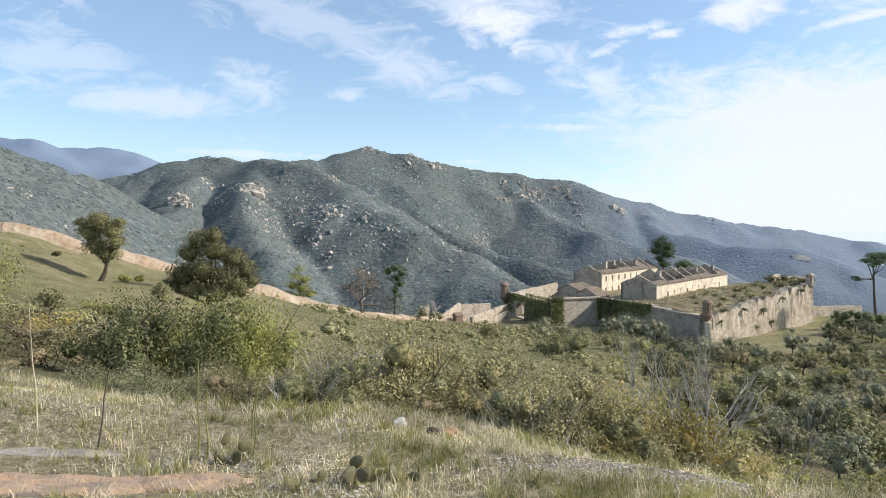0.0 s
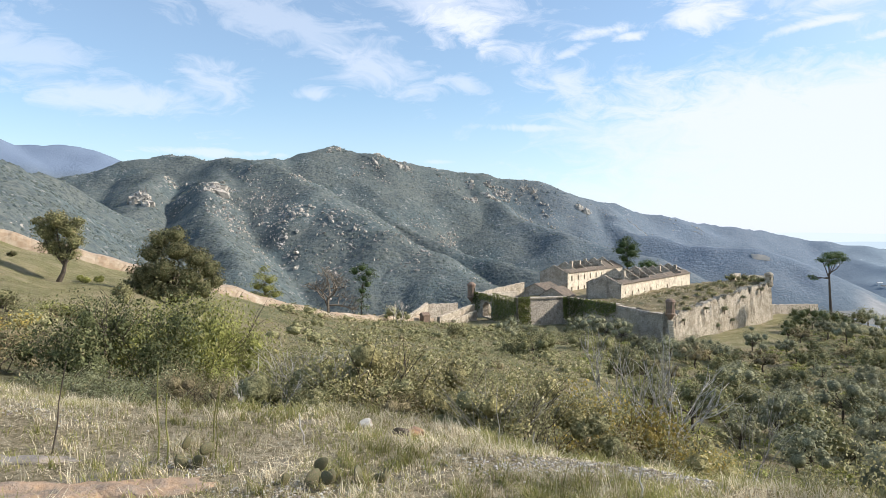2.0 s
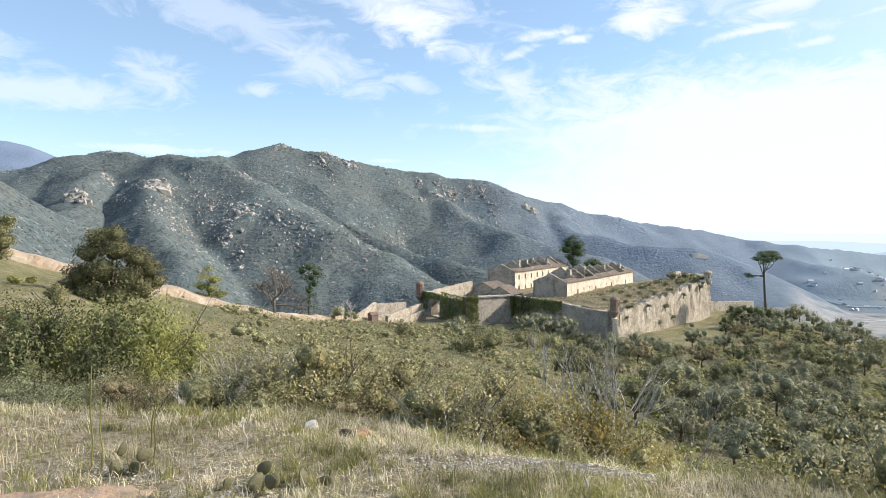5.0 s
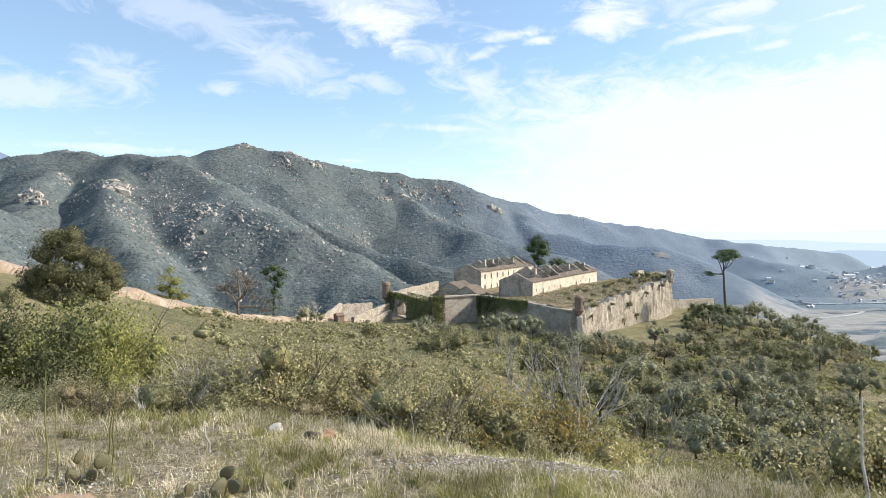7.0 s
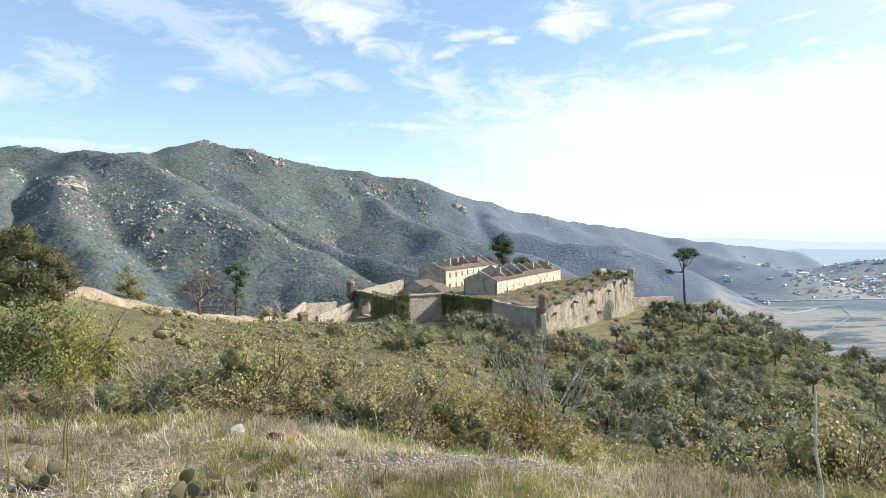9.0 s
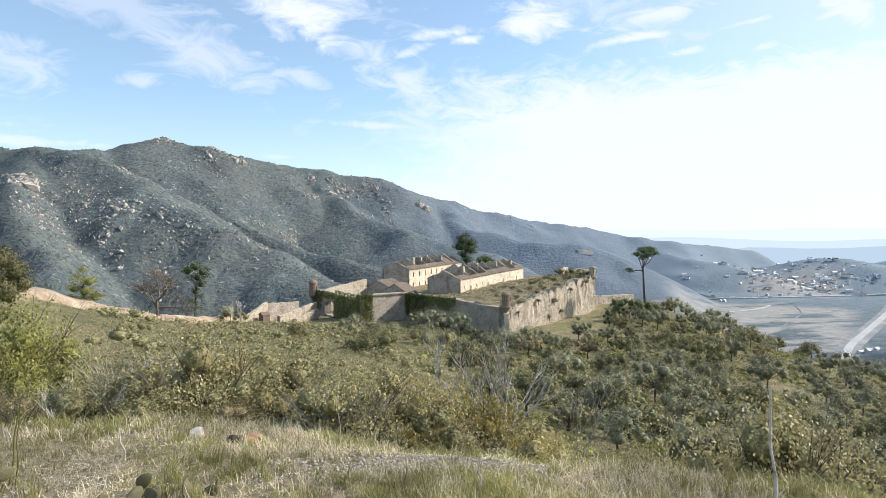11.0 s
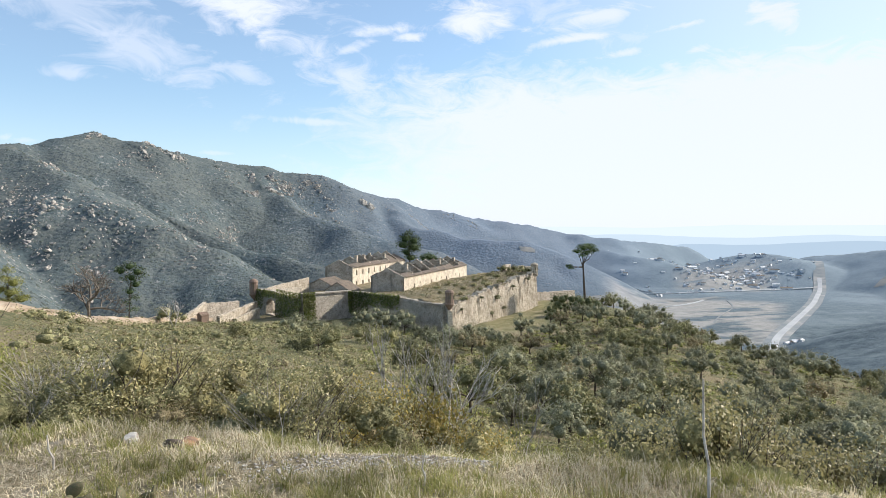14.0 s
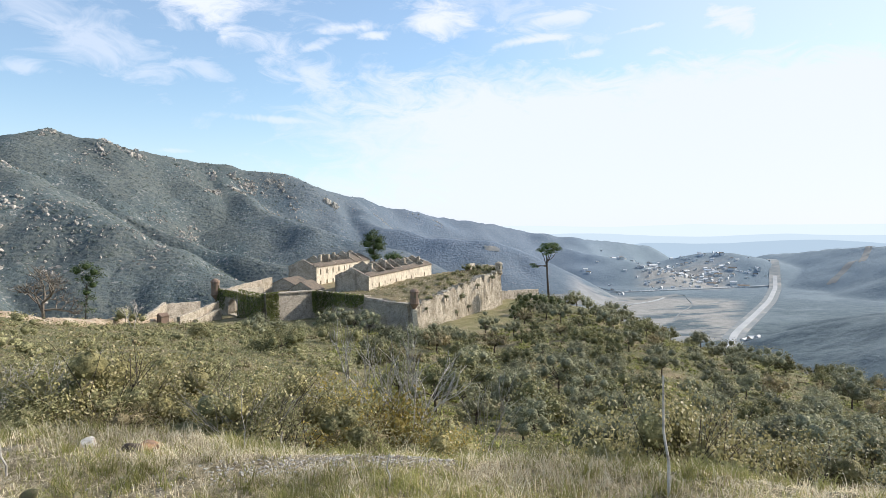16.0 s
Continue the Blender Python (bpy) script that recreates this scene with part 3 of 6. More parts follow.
def holed_wall(soup, a, b, z0, z1, thick, holes, mat=0, side=1.0, back=None):
    """A wall from a to b with openings (start, end, sill, head) that go right through it."""
    length = math.hypot(b[0] - a[0], b[1] - a[1])
    d = ((b[0] - a[0]) / length, (b[1] - a[1]) / length)
    nrm = (-d[1] * side, d[0] * side)

    def block(u0, u1, w0, w1):
        v = [(a[0] + d[0] * u + nrm[0] * t, a[1] + d[1] * u + nrm[1] * t, w) for w in (w0, w1) for t in (0, thick) for u in (u0, u1)]
        soup.quads(v, [(0, 2, 3, 1), (4, 5, 7, 6), (0, 1, 5, 4), (2, 6, 7, 3), (0, 4, 6, 2), (1, 3, 7, 5)], mat)

    cuts = sorted({0.0, length, *[h[0] for h in holes], *[h[1] for h in holes]})
    for u0, u1 in zip(cuts, cuts[1:]):
        inside = sorted([h for h in holes if h[0] <= u0 + 1e-6 and h[1] >= u1 - 1e-6], key=lambda h: h[2])
        w = z0
        for h in inside:
            if h[2] > w:
                block(u0, u1, w, h[2])
            w = h[3]
        if w < z1:
            block(u0, u1, w, z1)


def turret(name, x, y, z, radius, height, mat, parent, label):
    """A sentry box on a corner: corbel, shaft, domed cap, slits as dark blocks."""
    soup = Soup()
    prof = [(0.15, -1.6), (0.55, -1.0), (1.12, -0.25), (1.12, 0.0), (1.0, 0.05), (1.0, height * 0.72), (1.14, height * 0.74), (1.14, height * 0.8), (0.95, height * 0.9), (0.55, height * 0.98), (0.05, height * 1.02)]
    sides = 12
    v = [(radius * r * math.cos(2 * math.pi * k / sides), radius * r * math.sin(2 * math.pi * k / sides), h) for r, h in prof for k in range(sides)]
    f = [(i * sides + k, i * sides + (k + 1) % sides, (i + 1) * sides + (k + 1) % sides, (i + 1) * sides + k) for i in range(len(prof) - 1) for k in range(sides)]
    soup.quads(v, f)
    body = part(name, soup.data(name, mat), parent, label, pose(x, y, z))
    for a in (-100, -40):
        slit = Soup()
        c, s = math.cos(radians(a)), math.sin(radians(a))
        # a solid block, no opening: the shade inside the slit is its dark colour
        slit.box((radius * c - 0.1, radius * s - 0.1, height * 0.35), (radius * c + 0.1, radius * s + 0.1, height * 0.58))
        part("slit", slit.data("slit", SHADE), body)
    return body


B, E_, C, A, G = (50.6, 130.5), (84.7, 156.6), (37.1, 160.8), (24.7, 156.1), (17.1, 184.2)


def fort_turf(u, w):
    """The turf bank: u along the long wall, w from the wall inwards."""
    b, e, q0, q1 = np.array(B), np.array(E_), np.array((40.0, 160.0)), np.array((92.0, 205.0))
    xy = (b + (e - b) * u[..., None]) * (1 - w[..., None]) + (q0 + (q1 - q0) * u[..., None]) * w[..., None]
    rim = np.interp(u, [0, 0.2, 0.45, 0.75, 1], [-15.6, -14.2, -12.9, -11.5, -10.6])
    z = rim + (np.interp(u, [0, 1], [-14.9, -13.6]) - rim) * np.clip(w * 1.15, 0, 1) ** 0.8 + 0.8 * np.sin(np.clip(w * 2.2, 0, 1) * math.pi) * u
    z = z + 0.9 * np.sin(np.clip(w * 1.3, 0, 1) * math.pi) + 0.4 * waves(xy[..., 0], xy[..., 1], 6, 31) + 0.3 * waves(xy[..., 0], xy[..., 1], 2.2, 32)
    return xy, z


def build_fort():
    fort = tagged(new("fort"), "ruined stone bastion fort overgrown with ivy and turf", "fort")
    fort.location = (0, 0, 0)
    right = [(B[0], B[1], -14.3), (57.5, 135.8, -13.6), (66.0, 142.3, -12.3), (75.5, 149.6, -10.9), (E_[0], E_[1], -10.2)]
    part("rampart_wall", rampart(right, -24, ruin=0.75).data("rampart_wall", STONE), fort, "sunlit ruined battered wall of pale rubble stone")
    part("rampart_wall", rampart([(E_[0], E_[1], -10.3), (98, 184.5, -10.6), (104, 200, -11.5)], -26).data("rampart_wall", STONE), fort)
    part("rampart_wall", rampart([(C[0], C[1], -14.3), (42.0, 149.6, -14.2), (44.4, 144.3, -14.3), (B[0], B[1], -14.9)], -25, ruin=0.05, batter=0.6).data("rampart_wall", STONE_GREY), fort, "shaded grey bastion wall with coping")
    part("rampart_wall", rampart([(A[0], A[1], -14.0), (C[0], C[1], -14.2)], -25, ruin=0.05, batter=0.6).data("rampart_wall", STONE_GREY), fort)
    # wall of the gate, with its archway
    soup = Soup()
    length = math.hypot(G[0] - A[0], G[1] - A[1])
    steps = [(0.56 + 0.20 * (k + 0.5) / 9, math.sqrt(max(0.0, 1 - ((k + 0.5 - 4.5) / 4.5) ** 2))) for k in range(9)]
    holes = [((0.56 + 0.20 * k / 9) * length, (0.56 + 0.20 * (k + 1) / 9) * length, -20.5, -18.2 + 1.6 * steps[k][1]) for k in range(9)]
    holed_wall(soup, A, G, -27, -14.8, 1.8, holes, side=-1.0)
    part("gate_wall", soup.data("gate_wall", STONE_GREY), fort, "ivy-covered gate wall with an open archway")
    # far parapet, lit on its inner side
    part("parapet", rampart([(G[0], G[1], -15.6), (26, 200, -15.0), (36, 214, -14.4)], -24, 0.8, 0.1, 0.08).data("parapet", STONE), fort)
    # the coping of the bastion
    for p, q, h in (((44.4, 144.3), B, -14.75), (C, (44.4, 144.3), -14.1), (A, C, -13.9)):
        d = Vector((q[0] - p[0], q[1] - p[1], 0))
        soup = Soup()
        soup.box((0, -0.3, -0.25), (d.length, 1.5, 0.06), jitter=0.03)
        part("coping", soup.data("coping", STONE_GREY), fort, m=pose(p[0], p[1], h, rz=math.degrees(math.atan2(d.y, d.x))))
    soup = Soup()
    for k in range(13):
        soup.box((-0.5 + 0.1 * (k % 2), -0.3, -0.24), (0.42 + 0.12 * ((k + 1) % 2), 0.5, 0.24), jitter=0.03)
        part("quoin", soup.data("quoin", PLASTER), fort, m=pose(B[0] + 0.02 * k, B[1] - 0.06 - 0.055 * k, -16.1 - 0.5 * k, rz=-12))
        soup = Soup()
    inner = Soup()
    holed_wall(inner, (18.4, 184.2), (30.0, 191.5), -21, -15.4, 0.6, [])
    part("inner_wall", inner.data("inner_wall", PLASTER), fort, "sunlit inner wall seen through the archway")
    turret("sentry_turret", B[0] + 0.1, B[1] + 0.3, -14.4, 0.88, 2.9, BRICK, fort, "round brick sentry turret on the bastion corner")
    turret("sentry_turret", G[0] - 0.6, G[1] - 0.5, -16.0, 1.05, 3.9, BRICK, fort, "round brick sentry turret beside the gate")
    turret("sentry_turret", E_[0] - 0.2, E_[1] + 0.6, -10.8, 0.9, 2.8, STONE, fort, "crumbled stone sentry turret")
    # turf inside the walls: high behind the long wall, lower by the gate
    n = 60
    u, w = np.meshgrid(np.linspace(0, 1, n), np.linspace(0, 1, n), indexing="ij")
    xy, z = fort_turf(u, w)
    i = np.arange(n * n).reshape(n, n)
    f = np.stack([i[:-1, :-1], i[1:, :-1], i[1:, 1:], i[:-1, 1:]], -1).reshape(-1, 4)
    part("turf_terrace", mesh_data("turf_terrace", np.concatenate([xy, z[..., None]], -1).reshape(-1, 3), f, MOUND, None, True), fort, "dry turf bank inside the rampart")
    soup = Soup()
    soup.quads([(27.5, 158, -15.3), (37.1, 161.2, -15.3), (45, 150, -15.6), (60, 160, -15.2), (96, 210, -14.9), (60, 235, -15.6), (38, 214, -15.8), (17.5, 185, -17.2)], [(0, 1, 3, 4), (0, 4, 5, 6), (0, 6, 7, 7)][:2] + [(1, 2, 3, 3)][:0])
    soup.quads([(26.5, 160, -20.9), (36, 214, -20.9), (17.5, 185, -20.9), (20, 170, -20.9)], [(0, 1, 2, 3)])
    part("courtyard", soup.data("courtyard", MOUND), fort)
    return fort


def barracks(label, corner, along, length, width, z0, eave, ridge, storeys, wall_mat):
    """A roofless or half-roofed barrack block: front with openings, gables, cross walls, remains of the tiling, chimneys."""
    house = tagged(new("barracks"), label, "building")
    d = Vector((*along, 0)).normalized()
    house.matrix_basis = Matrix.Translation((corner[0], corner[1], z0)) @ Matrix.Rotation(math.atan2(d.y, d.x), 4, "Z")
    h = eave - z0
    peak = ridge - z0
    holes, frames = [], []
    bay = 4.6
    for k in range(int((length - 2) / bay)):
        u = 2.4 + bay * k
        for s in range(storeys):
            base = 0.9 + s * (h / storeys)
            if storeys == 1:
                low = k % 3 == 1
                holes.append((u, u + (0.55 if not low else 0.95), 1.7 if not low else 0.15, 2.3 if not low else 2.1))
            else:
                low = s == 0 and k % 2 == 1
                holes.append((u, u + 1.0, 0.1 if low else base, base + 1.45))
    soup = Soup()
    holed_wall(soup, (0, 0), (length, 0), 0, h, 0.5, holes)
    front = part("front_wall", soup.data("front_wall", wall_mat), house, "sunlit worn plaster front with open windows")
    soup = Soup()
    holed_wall(soup, (0, width - 0.5), (length, width - 0.5), 0, h, 0.5, [])
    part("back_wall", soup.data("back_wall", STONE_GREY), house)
    for u in (0.0, length - 0.5):
        soup = Soup()
        v = [(u + t, y, z) for t in (0, 0.5) for y, z in ((0.004, 0), (width - 0.004, 0), (width - 0.004, h), (width / 2, peak), (0.004, h))]
        soup.quads(v, [(0, 4, 2, 1), (5, 6, 7, 9), (0, 1, 6, 5), (1, 2, 7, 6), (4, 0, 5, 9), (2, 3, 8, 7), (3, 4, 9, 8)])
        soup.quads([v[2], v[4], v[3], v[7], v[9], v[8]], [(0, 1, 2, 2), (3, 5, 4, 4)][:0] + [(0, 1, 2, 5)][:0] or [(0, 1, 4, 3)])
        tri = [v[4], v[3], v[2], ((v[4][0]), width / 2, h)]
        soup.quads(tri, [(0, 1, 2, 3)])
        tri = [v[9], v[8], v[7], (v[9][0], width / 2, h)]
        soup.quads(tri, [(3, 2, 1, 0)])
        part("gable_wall", soup.data("gable_wall", STONE_GREY), house, "shaded bare stone gable")
    n = max(3, int(length / 6.5))
    step = length / n
    for k in range(1, n):
        u = step * k
        soup = Soup()
        up = rng.uniform(0.7, 1.35)
        v = [(u + t, y, z) for t in (0, 0.4) for y, z in ((0.55, 0.2), (width - 0.55, 0.2), (width - 0.55, h + up), (width / 2, peak + up), (0.55, h + up * 0.6))]
        soup.quads(v, [(0, 4, 2, 1), (5, 6, 7, 9), (2, 3, 8, 7), (3, 4, 9, 8), (4, 0, 5, 9), (1, 2, 7, 6)])
        soup.quads([v[4], v[3], v[2], (u, width / 2, h)], [(0, 1, 2, 3)])
        soup.quads([v[9], v[8], v[7], (u + 0.4, width / 2, h)], [(3, 2, 1, 0)])
        part("cross_wall", soup.data("cross_wall", STONE), house)
        if k % 2 or storeys == 2:
            soup = Soup()
            y0 = width * rng.uniform(0.2, 0.45)
            soup.box((u - 0.25, y0, h), (u + 0.65, y0 + 0.8, peak + rng.uniform(0.5, 1.1)), jitter=0.04)
            part("chimney", soup.data("chimney", STONE), house, "broken masonry chimney stack")
    slope = math.atan2(peak - h, width / 2)
    for k in range(n):
        for sgn in (0, 1):
            gone = rng.random() < ((0.95 if storeys == 1 else 0.6) if sgn == 0 else 0.45)
            full = (width / 2) / math.cos(slope)
            long = full * (rng.uniform(0.08, 0.42) if gone else rng.uniform(0.85, 1.0))
            soup = Soup()
            m = 9
            for j in range(m):                       # rows of tiles that run up the slope
                u0 = step * k + 0.42 + (step - 0.46) * j / m
                u1 = step * k + 0.42 + (step - 0.46) * (j + 1) / m
                top = long * rng.uniform(0.88, 1.0)
                um = (u0 + u1) / 2
                c, s = math.cos(slope), math.sin(slope)
                v = []
                for t in (-0.35, top):
                    for uu, lift in ((u0, 0.02), (um, 0.16), (u1 - 0.03, 0.02), (u1 - 0.03, -0.08), (u0, -0.08)):
                        y = t * c if sgn == 0 else width - t * c
                        v.append((uu, y - lift * s * (1 if sgn == 0 else -1), h + 0.1 + t * s + lift * c))
                soup.quads(v, [(0, 5, 6, 1), (1, 6, 7, 2), (2, 7, 8, 3), (3, 8, 9, 4), (4, 9, 5, 0), (0, 1, 2, 3), (5, 8, 7, 6)])
            part("roof_slope", soup.data("roof_slope", TILE), house, "sagging weathered tile roof with gaps")
    soup = Soup()
    soup.box((-0.1, -0.18, h - 0.12), (length + 0.1, 0.0, h + 0.05))
    part("cornice", soup.data("cornice", PLASTER), house)
    return house


build_fort()
barracks("long single-storey stone barracks with a collapsed tile roof", (50.8, 162.2), (36, 45.4), 57, 9.0, -15.4, -11.2, -9.0, 1, PLASTER)
barracks("two-storey ochre barracks with a broken tile roof", (44.2, 190.0), (27, 36), 45, 8.5, -16.6, -10.2, -8.0, 2, PLASTER)

# ---- walls of the causeway, huts, the dirt road ----


def low_wall(label, a, b, height, mat=None, thick=0.7, name="causeway_wall", below=3.0):
    """A free-standing wall from a to b (x, y, top), with a rounded, uneven top."""
    ob = new(name, rampart([a, b], min(a[2], b[2]) - height - below, thick, 0.1, 0.05, 1.0).data(name, mat or STONE))
    return tagged(ob, label, "wall")


low_wall("sunlit rubble wall beside the causeway to the gate", (-0.5, 150.0, -17.3), (4.4, 167.9, -16.0), 1.2)
low_wall("shaded rubble wall across the outer yard", (4.4, 167.9, -16.3), (12.3, 175.6, -16.9), 1.5, STONE_GREY)
low_wall("sunlit rubble wall leading up to the archway", (6.6, 151.9, -17.5), (16.6, 175.2, -17.1), 1.5)
low_wall("low sunlit causeway wall before the gate", (10.0, 154.7, -18.6), (16.8, 171.2, -18.4), 1.2)
low_wall("dark wall beyond the fort on the crest", (89.0, 166.3, -16.7), (108.1, 176.0, -17.6), 1.2, STONE_GREY)
low_wall("broken masonry stump on the rampart bank", (81.0, 167.0, -9.3), (84.0, 170.0, -9.0), 1.5, STONE, 1.2, "ruin_stump")
low_wall("broken masonry stump on the rampart bank", (83.5, 163.0, -9.6), (86.0, 166.0, -9.2), 1.0, STONE, 1.5, "ruin_stump")


def hut(label, x, y, z, turn, length, width, height, rise, mat, roof):
    """A small gabled building."""
    ob = tagged(new("hut"), label, "hut")
    ob.matrix_basis = pose(x, y, z, rz=turn)
    soup = Soup()
    holed_wall(soup, (0, 0), (length, 0), 0, height, 0.4, [(length * 0.4, length * 0.4 + 0.8, 0.6, 1.6)] if length > 3 else [])
    part("front_wall", soup.data("front_wall", mat), ob)
    soup = Soup()
    holed_wall(soup, (0, width - 0.4), (length, width - 0.4), 0, height, 0.4, [])
    part("back_wall", soup.data("back_wall", mat), ob)
    for u in (0.0, length - 0.4):
        soup = Soup()
        v = [(u + t, yy, zz) for t in (0, 0.4) for yy, zz in ((0.004, 0), (width - 0.004, 0), (width - 0.004, height), (width / 2, height + rise), (0.004, height))]
        soup.quads(v, [(0, 4, 2, 1), (5, 6, 7, 9), (0, 1, 6, 5), (1, 2, 7, 6), (4, 0, 5, 9), (2, 3, 8, 7), (3, 4, 9, 8)])
        soup.quads([v[4], v[3], v[2], (u, width / 2, height)], [(0, 1, 2, 3)])
        soup.quads([v[9], v[8], v[7], (u + 0.4, width / 2, height)], [(3, 2, 1, 0)])
        part("gable_wall", soup.data("gable_wall", mat), ob)
    for sgn in (0, 1):
        soup = Soup()
        m = max(4, int(length / 0.5))
        for j in range(m):
            u0, u1 = -0.2 + (length + 0.4) * j / m, -0.2 + (length + 0.4) * (j + 1) / m - 0.03
            v = []
            for t in (-0.15, 1.0):
                yy = width / 2 * t if sgn == 0 else width - width / 2 * t
                for uu, lift in ((u0, 0.03), ((u0 + u1) / 2, 0.13), (u1, 0.03), (u1, -0.05), (u0, -0.05)):
                    v.append((uu, yy, height + rise * t + 0.06 + lift))
            soup.quads(v, [(0, 5, 6, 1), (1, 6, 7, 2), (2, 7, 8, 3), (3, 8, 9, 4), (4, 9, 5, 0), (0, 1, 2, 3), (5, 8, 7, 6)])
        part("roof_slope", soup.data("roof_slope", roof), ob)
    return ob


hut("small gabled stone hut with a pale tile roof", 38.3, 168.2, -15.9, 55, 7.0, 6.5, 1.3, 2.0, STONE_GREY, TILE)
hut("roofed stone shed below the two-storey barracks", 35.5, 178.5, -16.0, 52, 9.0, 6.0, 2.2, 1.4, STONE_GREY, TILE)
hut("tiny brick sentry box beside the causeway", 3.0, 152.4, -19.0, 30, 1.7, 1.7, 1.7, 0.5, BRICK, BRICK)

ROAD = [(-37, 90), (-33, 88), (-27, 87), (-22, 88), (-16, 92), (-12, 95), (-9, 101), (-6.5, 112), (-4.4, 126), (-1.5, 146), (2.0, 162)]


def build_road():
    az = np.interp(np.linspace(0, 1, 260), np.linspace(0, 1, len(ROAD)), [p[0] for p in ROAD])
    rr = np.interp(np.linspace(0, 1, 260), np.linspace(0, 1, len(ROAD)), [p[1] for p in ROAD])
    k = np.ones(15) / 15
    rr = np.convolve(np.pad(rr, 7, mode="edge"), k, "valid")
    rows, mats = [], []
    for a, r in zip(az, rr):
        x, y = r * math.sin(radians(a)), r * math.cos(radians(a))
        z = float(near_height(np.array([x]), np.array([y]))[0])
        out = (math.sin(radians(a)), math.cos(radians(a)))
        lift = 1.0 + 0.12 * math.sin(a * 2.1)
        for d, h in ((-2.6, -0.5), (-2.2, 0.25 + rng.uniform(-0.1, 0.1)), (-1.9, 0.62 + rng.uniform(-0.12, 0.12)), (-1.5, 0.95 + rng.uniform(-0.06, 0.06)), (0.5, 1.0), (2.4, 1.0), (3.2, 0.2), (6.0, -5.0)):
            rows.append((x + out[0] * d, y + out[1] * d, z + h * lift))
    n = 8
    f = [(i * n + k, i * n + k + 1, (i + 1) * n + k + 1, (i + 1) * n + k) for i in range(259) for k in range(n - 1)]
    return tagged(new("road", mesh_data("road", rows, f, DIRT, None, False)), "pale dirt track with a stony bank winding to the fort", "road", kind="structure")


build_road()

# ---- plants ----


def lobes(count, spread, rise, size, flat=0.8):
    """Centres and radii of the lumps that make up a crown."""
    c = []
    for k in range(count):
        a, d = rng.uniform(0, 6.283), spread * math.sqrt(rng.uniform(0.0, 1.0))
        s = size * rng.uniform(0.6, 1.4)
        c.append((d * math.cos(a), d * math.sin(a), rise[0] + (rise[1] - rise[0]) * rng.uniform(0, 1) * (1 - 0.45 * d / max(spread, 1e-6)), s, s * flat))
    return c


def crown(soup, blobs, count, leaf, aspect=0.5, core=0.62, mat=0, dark=1, shell=(0.5, 1.14)):
    w = np.array([b[3] ** 2 for b in blobs])
    pick = rng.choice(len(blobs), count, p=w / w.sum())
    b = np.array(blobs)[pick]
    d = rng.normal(0, 1, (count, 3))
    d[:, 2] = np.where(d[:, 2] < -0.4, -d[:, 2], d[:, 2])
    d /= np.linalg.norm(d, axis=1, keepdims=True)
    r = rng.uniform(*shell, count)[:, None]
    bump = (1 + 0.16 * np.sin(d[:, :1] * 7 + pick[:, None]) * np.cos(d[:, 2:] * 6 + pick[:, None] * 2))
    at = b[:, :3] + d * r * bump * np.stack([b[:, 3], b[:, 3], b[:, 4]], 1)
    at[:, 2] = np.maximum(at[:, 2], 0.02)
    soup.leaves(at, d + np.array([0, 0, 0.35]), leaf, aspect, mat, 0.75)
    if core:
        for q in sorted(blobs, key=lambda q: -q[3])[:6 if len(blobs) < 12 else 15]:
            soup.lump(q[:3], (q[3] * core, q[3] * core, q[4] * core), dark, 0.2, 4, 7)


def stems(count, spread, height, radius, sides=4, forks=2, crook=0.07):
    soup = Soup()
    for k in range(count):
        a = rng.uniform(0, 6.283)
        lean = spread * rng.uniform(0.2, 1.0)
        h = height * rng.uniform(0.7, 1.0)
        root = spread * rng.uniform(0.05, 0.45)
        p = [(root * math.cos(a + 1), root * math.sin(a + 1), -0.15)]
        for s in (0.33, 0.66, 1.0):
            p.append((lean * s ** 1.2 * math.cos(a) + rng.normal(0, crook) * height, lean * s ** 1.2 * math.sin(a) + rng.normal(0, crook) * height, h * s * rng.uniform(0.85, 1.1)))
        soup.tube(p, [radius, radius * 0.8, radius * 0.55, radius * 0.25], sides)
        for j in range(forks):
            q = Vector(p[rng.integers(1, 3)])
            b = a + rng.uniform(-1.2, 1.2)
            e = q + Vector((math.cos(b) * spread * 0.4, math.sin(b) * spread * 0.4, height * rng.uniform(0.2, 0.4)))
            mid = q.lerp(e, 0.5) + Vector((0, 0, height * 0.04))
            soup.tube([q, mid, e], [radius * 0.5, radius * 0.35, radius * 0.12], sides)
    return soup


def shrub(label, leaf_mat, count, leaf, wide=0.8, tall=1.0, n=8, name="shrub", aspect=0.5, bark=BARK, twigs=5, group="", size=0.38, core=0.28, thick=0.007):
    """A bush: foliage over several stems."""
    ob = tagged(new(name), label, "shrub", group)
    soup = Soup()
    crown(soup, lobes(n, wide * 0.72, (tall * 0.22, tall * 0.78), size * wide), count, leaf, aspect, core, shell=(0.35, 1.08))
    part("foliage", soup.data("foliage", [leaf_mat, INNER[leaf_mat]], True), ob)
    tagged(part("stem_work", stems(twigs, wide * 0.8, tall * 0.85, thick, 3).data("stem_work", bark), ob), kind="stuff")
    return ob


